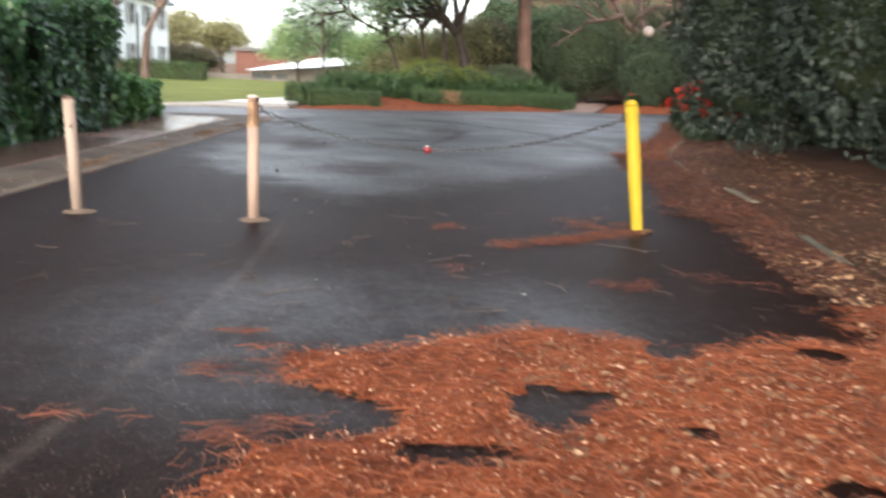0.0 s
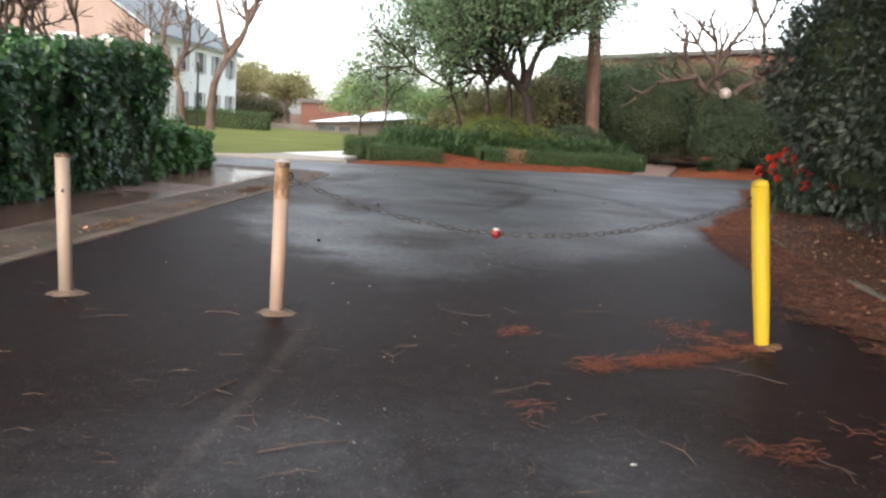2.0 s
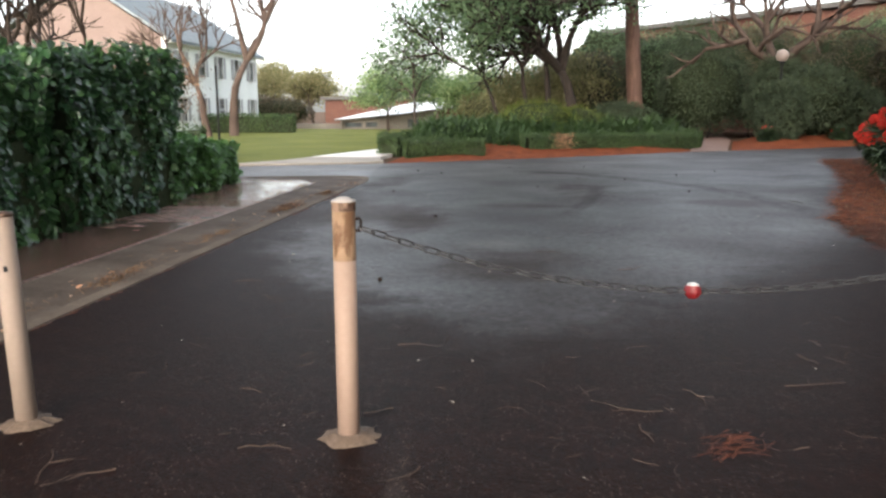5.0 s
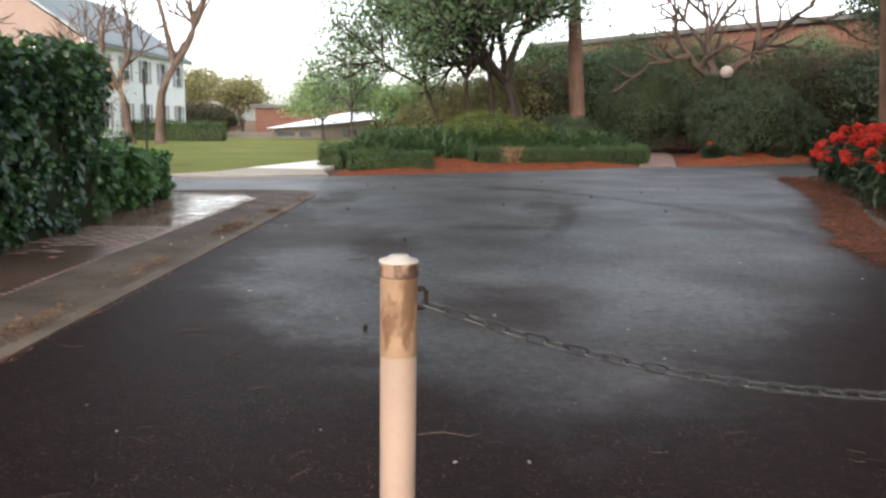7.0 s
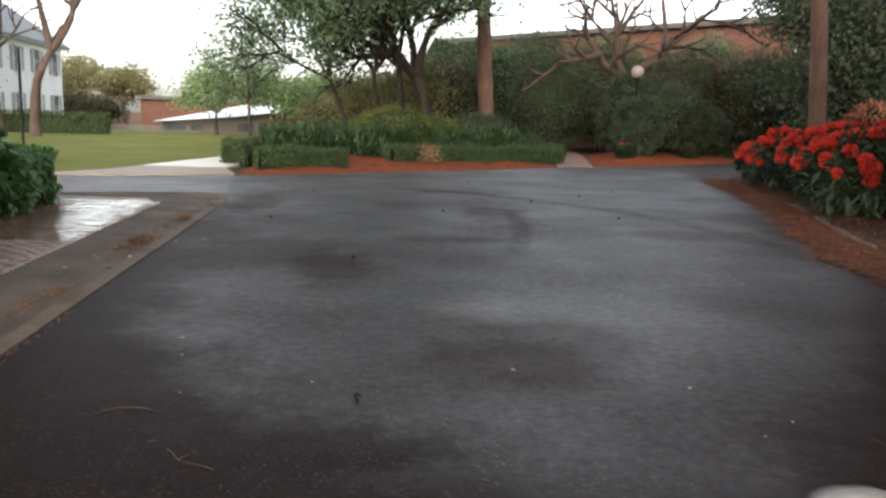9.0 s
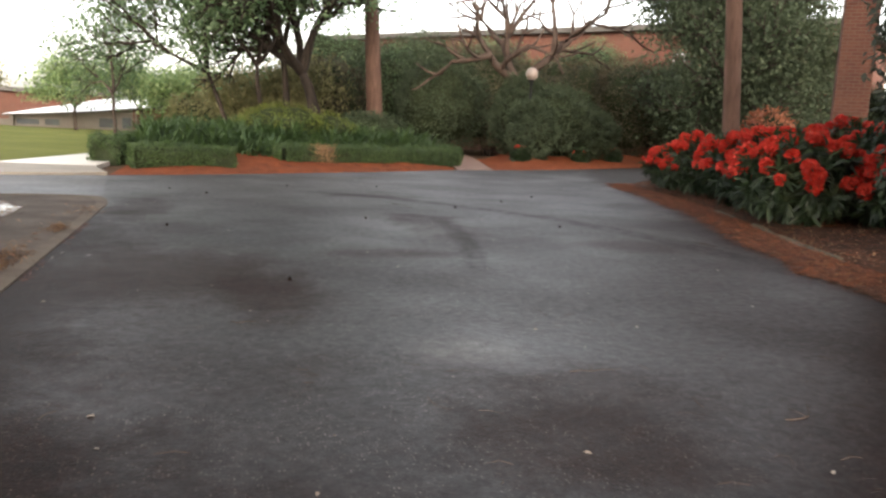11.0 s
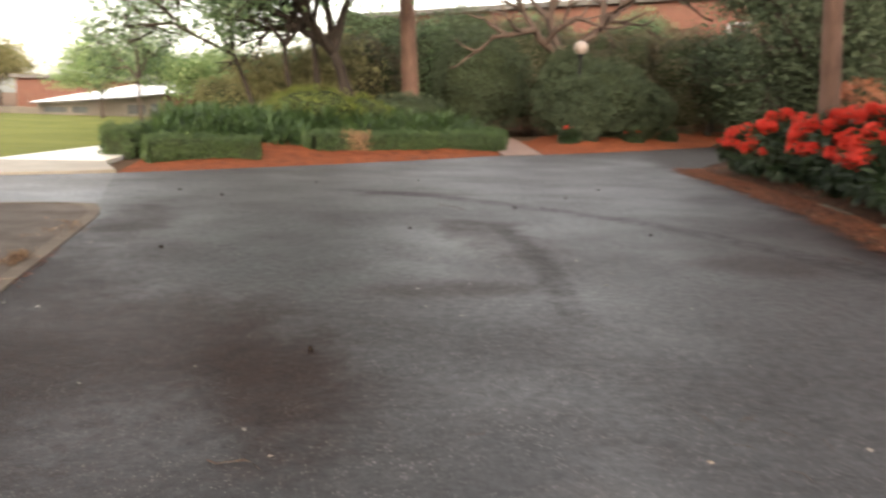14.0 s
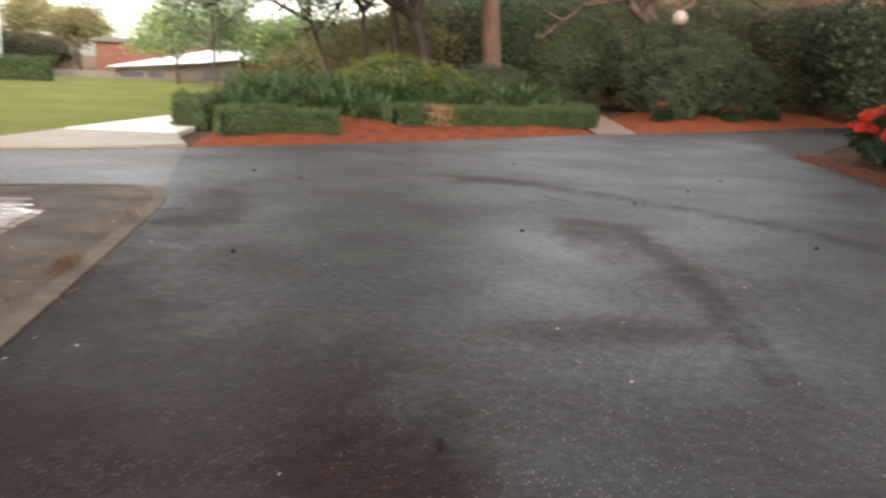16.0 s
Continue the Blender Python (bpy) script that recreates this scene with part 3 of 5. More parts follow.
def dirt_film():
    """Washed-in brown dirt that hides most of the walk's bricks before the hedge's end."""
    nx, ny, verts = 20, 150, []
    for j in range(ny):
        for i in range(nx):
            x, y = -6.8 + 2.03 * i / (nx - 1), -3.0 + 19.0 * j / (ny - 1)
            z = 0.0185 + noise.noise(Vector((x * 1.6, y * 1.1, 2))) * 0.007 + noise.noise(Vector((x * 7, y * 7, 4))) * 0.002 - max(0.0, y - 11.2) * 0.006
            verts.append((x, y, max(z, -0.002)))
    faces = [(j * nx + i, j * nx + i + 1, (j + 1) * nx + i + 1, (j + 1) * nx + i) for j in range(ny - 1) for i in range(nx - 1)]
    dirt = mottled("damp_brown_dirt", (0.07, 0.04, 0.031), (0.16, 0.098, 0.078), 1.3, 0.27, 0.45, 60, 0.5)
    tagged(new("dirt_film", mesh_of("dirt_film", verts, faces, dirt, True)), "damp brown dirt washed over the brick walk", "dirt", kind="stuff")


dirt_film()

# raised bed beside the drive, and the island's mound
def bed(name, inner, outer, heights, material, label):
    """A bank between two lines of the same count, its height from front to back."""
    k = len(heights)
    verts, faces = [], []
    for j, (a, b) in enumerate(zip(inner, outer)):
        end = min(1.0, j / 5, (len(inner) - 1 - j) / 5)
        for i, h in enumerate(heights):
            t = i / (k - 1)
            x, y = a[0] + (b[0] - a[0]) * t ** 1.6, a[1] + (b[1] - a[1]) * t ** 1.6
            z = -0.04 + (h + 0.04) * end + end * (noise.noise(Vector((x, y, 0)) * 1.1) * 0.06 + noise.noise(Vector((x, y, 3)) * 4) * 0.02) * min(1, i)
            verts.append((x, y, z))
    for j in range(len(inner) - 1):
        for i in range(k - 1):
            faces.append((j * k + i, j * k + i + 1, (j + 1) * k + i + 1, (j + 1) * k + i))
    ob = new(name, mesh_of(name, verts, faces, material, True))
    return tagged(ob, label, "planting bed", kind="structure")


edge_fine = [(p.x, p.y) for p, d in along(BED_EDGE, 0.35)]
back_fine = [(x + 9 + 0.25 * max(0, y - 20), y - 0.5 * max(0, y - 22)) for x, y in edge_fine]
bed("planting_bed", edge_fine, back_fine, [-0.04, 0.05, 0.1, 0.15, 0.2, 0.24, 0.27, 0.3, 0.3, 0.3, 0.28, -0.03], LITTER, "pine-straw covered bank beside the driveway")

island_front = [(p.x, p.y) for p, d in along(ISLAND_FRONT[3:17], 0.4)]
n_if = len(island_front)
island_back = [(-4.4 + 10.5 * i / (n_if - 1), 36.0 + 3.0 * math.sin(math.pi * i / (n_if - 1))) for i in range(n_if)]
bed("island_bed", island_front, island_back, [-0.04, 0.02, 0.035, 0.07, 0.17, 0.3, 0.4, 0.46, 0.46, 0.34, 0.16, -0.04], MULCH, "red pine-straw mulch mound of the planted island")
right_front = [(p.x, p.y) for p, d in along([(5.95, 30.95), (9.5, 33.3), (14.1, 36.7), (24, 43.6), (34, 50.6)], 0.5)]
n_rf = len(right_front)
right_back = [(8.2 + 24.0 * i / (n_rf - 1), 40.0 + 16.0 * i / (n_rf - 1)) for i in range(n_rf)]
bed("woodland_bed", right_front, right_back, [-0.04, 0.05, 0.12, 0.2, 0.28, 0.33, 0.35, 0.35, -0.04], MULCH, "red pine-straw mulch in front of the woodland shrubs")
slab("path", [(4.45, 30.1), (5.8, 30.85), (8.1, 40), (10, 50), (8.4, 50), (6.6, 40)], -0.05, 0.015, PATHWAY, "pale pinkish path leading into the shrubs", "path")


def stone_edging():
    """Old mossy kerb stones that show here and there along the bed."""
    stone = mottled("mossy_stone", (0.05, 0.055, 0.035), (0.13, 0.122, 0.09), 6, 0.85, 0.4, 50)
    rng = np.random.default_rng(9)
    for p, d in along([(2.9, 4.4), (3.16, 7.2), (3.5, 9.3), (3.62, 11.6), (4.0, 14.0), (4.62, 15.9), (5.8, 19.0), (6.8, 22.2)], 1.05):
        bm = box_bm(-0.075, -0.5, -0.1, 0.075, 0.5, 0.045, 0.02)
        for v in bm.verts:
            v.co += Vector(rng.normal(0, 0.006, 3))
        ob = part("edging_stone", bm, stone)
        ob.matrix_world = pose(p.x + 0.05, p.y, rng.uniform(-0.075, 0.0), rng.normal() * 1.5, 4 + rng.normal() * 3, math.degrees(math.atan2(d.y, d.x)) - 90)
        tagged(ob, "mossy grey edging stone half buried in pine straw", "edging stone", "stones along the bed")


# ---- foliage builders ----
def branch_strands(rng, base, lean, height, radius, forks, depth, spread, droop=0.0, first=0.35, stems=1.0):
    """A branching skeleton: strands of (point, radius), and the twigs' ends."""
    strands, tips, owner = [], [], []

    def grow(p, d, length, r, level, limb):
        strand, q, w = [(p.copy(), r)], p.copy(), d.copy()
        n = 5 if level < 2 else 3
        for i in range(n):
            w = (w + Vector(rng.normal(0, 0.13, 3)) + Vector((0, 0, 0.06 - droop * level * 0.1))).normalized()
            q = q + w * (length / n)
            strand.append((q.copy(), r * (1 - 0.45 * (i + 1) / n)))
            if level >= depth - 1:
                tips.append((q.copy(), w.copy()))
        strands.append(strand)
        owner.append(limb)
        if level < depth:
            k = (forks if stems == 1.0 else 3) if level else max(2, forks)
            turn = rng.uniform(0, 6.28)
            for j in range(k):
                a = turn + 6.283 * j / k + rng.normal(0, 0.3)
                side = w.orthogonal().normalized()
                side.rotate(Matrix.Rotation(a, 3, w))
                nd = (w + side * spread * rng.uniform(0.6, 1.25)).normalized()
                at = strand[-1][0] if j == 0 or level == 0 else strand[rng.integers(max(1, n - 2), n + 1)][0]
                grow(at, nd, length * rng.uniform(0.62, 0.85) * (1.0 if level else stems), r * (0.62 if level else 0.66), level + 1, limb if level else j + 1)
        else:
            tips.append((q.copy(), w.copy()))

    grow(Vector(base), Vector((lean[0], lean[1], 1)).normalized(), height * first, radius, 0, 0)
    return strands, tips, owner


def tree(name, x, y, height, radius, label, seed, forks=3, depth=4, spread=0.75, lean=(0, 0), first=0.35, leaves=0, leaf=0.12, cloud=0.5, material=None, bark=None, low=0.0, sink=0.0, stems=1.0):
    rng = np.random.default_rng(seed)
    top = empty(name, x, y, 0.02 - sink)
    strands, tips, owner = branch_strands(rng, (0, 0, -0.05), lean, height, radius, forks, depth, spread, 0.0, first, stems)
    foot = strands[0][0]
    strands[0].insert(0, (foot[0] + Vector((0, 0, -0.05)), foot[1] * 1.35))
    part_t = under("trunk", tube_mesh("trunk", strands[:1], bark or BARK, 10), top)
    for k in sorted(set(owner) - {0}):
        under("limb", tube_mesh("limb", [s for s, o in zip(strands, owner) if o == k], bark or BARK, 6), top)
    if leaves:
        t = np.array([p[:] for p, w in tips])
        t = t[t[:, 2] > low] if (t[:, 2] > low).any() else t
        c = t[rng.integers(0, len(t), leaves)] + np.clip(rng.normal(0, cloud, (leaves, 3)), -2.2 * cloud, 2.2 * cloud) * np.array([1, 1, 0.7])
        c = c[c[:, 2] > low * 0.8]
        n = len(c)
        way = rng.normal(0, 1, (n, 3)) + np.array([0, 0, -0.3])
        me = leaf_mesh("crown", c, way, rng.normal(0, 1, (n, 3)) + np.array([0, 0, 1.2]), leaf * rng.uniform(0.6, 1.3, n), leaf * 0.55 * rng.uniform(0.7, 1.2, n), material)
        under("crown", me, top)
    return tagged(top, label, "tree")


def shrub(name, x, y, z, rx, ry, h, label, seed, material, count, leaf, low=0.12, fine=False, lump=0.28, category="shrub", core=True, droop=0.5, stems=True):
    """A full shrub: leaves over a lumpy body, a core coloured as inner shade, and stems."""
    rng = np.random.default_rng(seed)
    top = empty(name, x, y, z)
    d = unit(rng.normal(0, 1, (count, 3)) * np.array([1, 1, 0.95]) + np.array([0, 0, 0.15]))
    r = 1 + lumpy(d, 2.1, lump, seed * 3.1) + lumpy(d, 5.0, lump * 0.5, seed)
    depth = 1 - np.abs(rng.normal(0, 0.13, count))
    half = h * (1 - low) / 2
    p = d * (r * depth)[:, None] * np.array([rx, ry, half]) + np.array([0, 0, h * low + half])
    keep = p[:, 2] > 0.03
    p, d = p[keep], d[keep]
    n = len(p)
    way = d * 0.7 + rng.normal(0, 0.6, (n, 3)) + np.array([0, 0, -droop])
    under("foliage", leaf_mesh("foliage", p, way, d + rng.normal(0, 0.35, (n, 3)) + np.array([0, 0, 0.5]), leaf * rng.uniform(0.65, 1.3, n), leaf * 0.5 * rng.uniform(0.7, 1.25, n), material, fine), top)
    if core:
        bm = bmesh.new()
        bmesh.ops.create_icosphere(bm, subdivisions=3, radius=1.0)
        c = np.array([v.co[:] for v in bm.verts])
        rr = 0.8 * (1 + lumpy(c, 2.1, lump, seed * 3.1))
        for v, k in zip(bm.verts, rr):
            v.co = Vector((v.co.x * rx * k, v.co.y * ry * k, v.co.z * half * k + h * low + half))
        part("shade_core", bm, INNER, top, "", True)
    if stems:
        for i in range(5):
            a, q = rng.uniform(0, 6.28), rng.uniform(0.1, 0.35)
            foot = Vector((math.cos(a) * rx * q * 0.5, math.sin(a) * ry * q * 0.5, -0.08))
            strand = [(foot, 0.035), (foot + Vector((math.cos(a) * rx * 0.2, math.sin(a) * ry * 0.2, h * 0.3)), 0.028), (Vector((math.cos(a) * rx * 0.5, math.sin(a) * ry * 0.5, h * 0.6)), 0.015)]
            under("stem", tube_mesh("stem", [strand], OAKBARK, 6), top)
    return tagged(top, label, category)


def hedge(name, line, width, height, label, seed, material, per_m, leaf, round_=0.12, fine=False, ragged=0.05, category="hedge", z=0.0, dead=None):
    """A hedge along a line: leaves on front, back, top and ends over a core coloured as inner shade."""
    rng = np.random.default_rng(seed)
    pts = along(line, 0.25)
    top = empty(name, pts[0][0].x, pts[0][0].y, z)
    o = pts[0][0]
    w2, prof = width / 2, []
    for i in range(13):
        a = math.pi * i / 12
        c, s = math.cos(a), math.sin(a)
        q = 3.0 + 4.0 * (1 - round_ * 4)
        prof.append((math.copysign(abs(c) ** (2 / q), c), abs(s) ** (2 / q)))
    core_v, core_f = [], []
    for j, (p, d) in enumerate(pts):
        side = Vector((-d.y, d.x, 0))
        for u, v in prof:
            b = 0.86 + 0.05 * noise.noise(Vector((p.x, p.y, u * 2 + v)) * 1.5)
            core_v.append(p - o + side * (u * w2 * b) + Vector((0, 0, v * height * b if v > 0.02 else -0.06)))
    k = len(prof)
    for j in range(len(pts) - 1):
        for i in range(k - 1):
            core_f.append((j * k + i, j * k + i + 1, (j + 1) * k + i + 1, (j + 1) * k + i))
    core_f += [tuple(range(k)), tuple(reversed(range((len(pts) - 1) * k, len(pts) * k)))]
    under("shade_core", mesh_of("shade_core", core_v, core_f, INNER, True), top)
    length = sum((b[0] - a[0]).length for a, b in zip(pts, pts[1:]))
    n = int(per_m * length)
    seg = rng.uniform(0, len(pts) - 1.001, n)
    i0 = seg.astype(int)
    f = (seg - i0)[:, None]
    P = np.array([p[:] for p, d in pts]) - np.array(o)
    D = np.array([d[:] for p, d in pts])
    c = P[i0] * (1 - f) + P[i0 + 1] * f
    d = D[i0]
    side = np.stack([-d[:, 1], d[:, 0], np.zeros(n)], 1)
    ends = rng.uniform(0, 1, n) < min(0.25, width / length)
    a = rng.uniform(0, math.pi, n)
    ca, sa = np.cos(a), np.sin(a)
    q = 3.0 + 4.0 * (1 - round_ * 4)
    u, v = np.sign(ca) * np.abs(ca) ** (2 / q), np.abs(sa) ** (2 / q)
    low = rng.uniform(0, 1, n) < 0.45
    v = np.where(low, rng.uniform(0.02, 1, n), v)
    u = np.where(low, np.sign(ca) * (1 - np.maximum(v - 0.8, 0) ** 2 * 6), u)
    scale = 1 - np.abs(rng.normal(0, 0.05, n))
    at = c + side * (u * w2 * scale)[:, None] + np.array([0, 0, 1.0]) * (v * height * scale)[:, None]
    out = side * u[:, None] + np.array([0, 0, 1.0]) * (np.maximum(v - 0.55, 0) * 1.8)[:, None]
    tipward = np.where(rng.uniform(0, 1, n) < 0.5, 1, 0)
    e = np.where(ends)[0]
    s = tipward[e][:, None]
    at[e] = np.where(s, P[-1], P[0]) + np.where(s, D[-1], -D[0]) * rng.uniform(0, 0.04, (len(e), 1)) + np.where(s, np.stack([-D[-1][1:2], D[-1][0:1], [0.0]], 1), np.stack([-D[0][1:2], D[0][0:1], [0.0]], 1)) * rng.uniform(-w2, w2, (len(e), 1)) + np.array([0, 0, 1.0]) * rng.uniform(0.02, height * 0.97, (len(e), 1))
    out[e] = np.where(s, D[-1], -D[0])
    out = unit(out)
    world_at = at + np.array(o)
    at = at + out * (lumpy(world_at, 1.3, ragged * 2.2, seed) + lumpy(world_at, 4.0, ragged, seed + 5))[:, None]
    way = out * 0.35 + rng.normal(0, 0.5, (n, 3)) + np.array([0, 0, -0.55 if fine else 0.25])
    up = out + rng.normal(0, 0.3, (n, 3)) + np.array([0, 0, 0.35])
    L, W = leaf * rng.uniform(0.6, 1.35, n), leaf * (0.8 if fine else 0.55) * rng.uniform(0.7, 1.25, n)
    if dead:
        near = np.linalg.norm(world_at[:, :2] - np.array(dead[:2]), axis=1) < dead[2] * (1 + 0.4 * rng.normal(0, 1, n))
        tagged(under("dead_patch", leaf_mesh("dead_patch", at[near], way[near], up[near], L[near], W[near], DRY, fine), top, "bare brown dead patch"), kind="stuff")
        keep = ~near
        at, way, up, L, W = at[keep], way[keep], up[keep], L[keep], W[keep]
    ob = under("foliage", leaf_mesh("foliage", at, way, up, L, W, material, fine), top)
    return tagged(top, label, category)


# ---- ivy wall on the brick walk's far side ----
hedge("ivy_hedge", [(-6.6, -2.0), (-6.55, 6.0), (-6.5, 11.3)], 1.5, 1.76, "tall dark-green glossy ivy hedge beside the brick walk", 11, IVY, 3500, 0.108, 0.14, True, 0.15)
hedge("ivy_hedge", [(-6.55, 11.7), (-6.5, 14.55)], 1.45, 2.08, "dense dark-green ivy hedge block with a rounded top", 12, IVY, 3800, 0.108, 0.14, True, 0.15)
hedge("ivy_hedge", [(-6.85, 14.3), (-6.95, 17.9)], 1.5, 0.85, "low sprawling bright-green ivy at the hedge's end", 13, LOWIVY, 2600, 0.115, 0.2, True, 0.16)
hedge("box_hedge", [(-13.2, 24.0), (-9.6, 24.7)], 1.1, 0.95, "clipped green box hedge on the lawn", 14, BOX, 900, 0.07)
hedge("box_hedge", [(-20.0, 50.6), (-15.0, 51.6)], 1.3, 1.15, "clipped dark hedge in front of the white house", 15, BOX, 700, 0.12)

# ---- the island ----
hedge("box_hedge", [(-4.25, 26.35), (-3.25, 26.7), (-2.1, 27.15)], 0.62, 0.54, "low clipped box hedge edging the island", 21, BOX, 3400, 0.05, 0.2)
hedge("box_hedge", [(-0.9, 28.7), (0.65, 29.45), (2.45, 30.45), (4.05, 31.6), (4.95, 32.6), (5.2, 33.8), (4.8, 34.8)], 0.66, 0.6, "low clipped box hedge with a bare brown gap", 22, BOX, 3000, 0.05, 0.2, dead=(0.35, 29.0, 0.3))
hedge("box_hedge", [(-5.0, 27.55), (-4.6, 29.5), (-4.0, 32.0)], 0.7, 0.66, "loose low hedge beside the walkway", 23, BOX, 1800, 0.06, 0.12, ragged=0.08)


def lily_clump(seed, size):
    rng = np.random.default_rng(seed)
    n = 84
    a, q = rng.uniform(0, 6.28, n), rng.uniform(0.15, 0.75, n)
    way = np.stack([np.cos(a) * q, np.sin(a) * q, rng.uniform(0.8, 1.15, n)], 1)
    at = np.stack([np.cos(a), np.sin(a), np.zeros(n)], 1) * rng.uniform(0, 0.12, (n, 1))
    at[:, 2] = -0.03
    top = empty("lily_clump", 0, 0)
    under("leaves", strap_mesh("leaves", at, way, size * rng.uniform(0.6, 1.1, n), rng.uniform(0.032, 0.056, n), rng.uniform(0.45, 1.0, n), STRAP), top)
    return tagged(top, "clump of dark green strap leaves in the island bed", "plant", "strap-leaved plants on the island")


def island_plants():
    rng = np.random.default_rng(31)
    kinds = [lily_clump(s, 1.0) for s in (1, 2, 3, 4)]
    spots = []
    for i in range(3000):
        t, u = rng.uniform(0, 1), rng.uniform(0, 1)
        x = -4.3 + 9.0 * t
        y0 = 27.9 + 0.62 * (x + 4.3) + (0.5 if x > -0.9 else -0.5 if x > -2.0 else 0.2)
        y = y0 + u * (35.5 - y0)
        if all((x - a) ** 2 + (y - b) ** 2 > 0.085 for a, b in spots) and not (x > 4.1 and y < 33.5):
            spots.append((x, y))
        if len(spots) >= 290:
            break
    for i, (x, y) in enumerate(spots):
        depth = min(1.0, max(0.0, (y - (27.9 + 0.62 * (x + 4.3))) / 1.8))
        m = pose(x, y, 0.06 + 0.4 * depth, 0, 0, rng.uniform(0, 360))
        s = rng.uniform(0.95, 1.35)
        if i < len(kinds):
            ob = kinds[i]
            ob.matrix_basis = m
        else:
            ob = copy_thing(kinds[i % len(kinds)], m)
        ob.scale = (s, s, s * rng.uniform(0.85, 1.15))


island_plants()
shrub("yellow_green_shrub", -0.5, 33.3, 0.25, 1.45, 0.9, 1.5, "rounded yellow-green shrub rising from the island bed", 41, LIME, 5200, 0.075, 0.05)
shrub("yellow_green_shrub", 1.0, 34.0, 0.25, 1.0, 0.7, 1.25, "small yellow-green shrub on the island", 42, LIME, 2600, 0.075, 0.05)
shrub("grey_green_shrub", 3.0, 36.2, 0.1, 1.3, 1.0, 1.6, "dark grey-green shrub behind the island plants", 43, WOODLAND, 3800, 0.1, 0.03)

# ---- rhododendrons ----
def flower_head_mesh(seed, r):
    rng = np.random.default_rng(seed)
    n = 170
    d = unit(rng.normal(0, 1, (n, 3)) + np.array([0, 0, 0.45]))
    return leaf_mesh("flower_head", d * r * 0.6, d * 0.6 + rng.normal(0, 0.6, (n, 3)), rng.normal(0, 0.6, (n, 3)) + d, r * rng.uniform(0.32, 0.46, n), r * 0.36, PETAL, True)


HEADS = [flower_head_mesh(s, 0.12) for s in (1, 2, 3)]


def rhododendron(x, y, z, r, h, seed, heads, label):
    rng = np.random.default_rng(seed)
    top = empty("rhododendron", x, y, z)
    n = 190
    d = unit(rng.normal(0, 1, (n, 3)) + np.array([0, 0, 0.3]))
    rr = 1 + lumpy(d, 2.3, 0.22, seed)
    whorl = d * rr[:, None] * np.array([r, r, h * 0.5]) + np.array([0, 0, h * 0.5])
    whorl[:, 2] = np.maximum(whorl[:, 2], 0.12)
    k = 11
    c = np.repeat(whorl, k, 0)
    out = np.repeat(d, k, 0)
    way = out * 0.5 + rng.normal(0, 0.75, (n * k, 3)) + np.array([0, 0, -0.45])
    under("foliage", leaf_mesh("foliage", c - out * 0.05, way, out + np.array([0, 0, 0.9]) + rng.normal(0, 0.2, (n * k, 3)), rng.uniform(0.17, 0.32, n * k), rng.uniform(0.04, 0.062, n * k), RHODO, True), top)
    bm = bmesh.new()
    bmesh.ops.create_icosphere(bm, subdivisions=3, radius=1.0)
    co = np.array([v.co[:] for v in bm.verts])
    for v, q in zip(bm.verts, 0.78 * (1 + lumpy(co, 2.3, 0.22, seed))):
        v.co = Vector((v.co.x * r * q, v.co.y * r * q, max(v.co.z * h * 0.5 * q + h * 0.5, -0.05)))
    part("shade_core", bm, INNER, top, "", True)
    order = [i for i in rng.permutation(n) if d[i, 2] > -0.05][:int(heads * 1.7)]
    for i in order:
        ob = under("flower_head", HEADS[i % 3], top)
        s = rng.uniform(0.75, 1.25)
        ob.matrix_basis = Matrix.Translation(Vector(whorl[i] + d[i] * 0.07)) @ Vector(d[i] + np.array([0, 0, 0.4])).to_track_quat("Z", "Y").to_matrix().to_4x4() @ Matrix.Scale(s, 4)
    return tagged(top, label, "rhododendron", "red rhododendrons on the bank")


for i, (x, y, r, h, heads) in enumerate([(5.75, 17.2, 0.8, 1.15, 30), (6.45, 18.2, 0.9, 1.25, 38), (6.95, 19.4, 0.95, 1.25, 40), (7.5, 20.6, 0.95, 1.25, 38), (7.7, 22.3, 0.9, 1.1, 34), (8.2, 24.0, 0.85, 0.95, 30), (7.4, 17.0, 1.0, 1.4, 32), (7.9, 18.7, 1.0, 1.45, 34), (8.9, 16.2, 1.0, 1.35, 30), (6.9, 15.9, 0.9, 1.15, 28), (8.7, 22.0, 0.9, 1.25, 26), (7.9, 14.8, 1.0, 1.3, 20)]):
    rhododendron(x, y, 0.12, r, h, 50 + i, heads, "rhododendron bush full of bright red flower heads")
for i, (x, y, s) in enumerate([(8.1, 34.5, 0.24), (11.2, 36.0, 0.22), (13.4, 37.5, 0.2)]):
    rhododendron(x, y, 0.12, s, 0.45, 70 + i, 1.5, "small low rhododendron with a few red flowers in mulch")

# ---- dark camellias overhanging the bank ----
for i, (x, y, rx, ry, h) in enumerate([(5.55, 13.3, 1.9, 1.5, 4.3), (6.4, 11.0, 2.1, 1.7, 4.9), (7.2, 8.4, 2.3, 1.8, 5.1), (7.9, 5.4, 2.4, 2.0, 5.0), (8.3, 12.8, 2.2, 2.0, 5.2), (8.2, 1.5, 2.6, 2.3, 4.8)]):
    shrub("camellia", x, y, 0.2, rx, ry, h, "large dark glossy-leaved evergreen shrub over the bank", 80 + i, DARKLEAF, 19000, 0.1, 0.02, True, 0.26)

# ---- trees ----
tree("oak_tree", 1.2, 37.2, 11.5, 0.3, "spreading green oak with an upright dark trunk", 64, 4, 5, 0.75, (-0.07, 0.0), 0.27, 26000, 0.19, 0.5, OAK, OAKBARK, 2.7, 0.0)
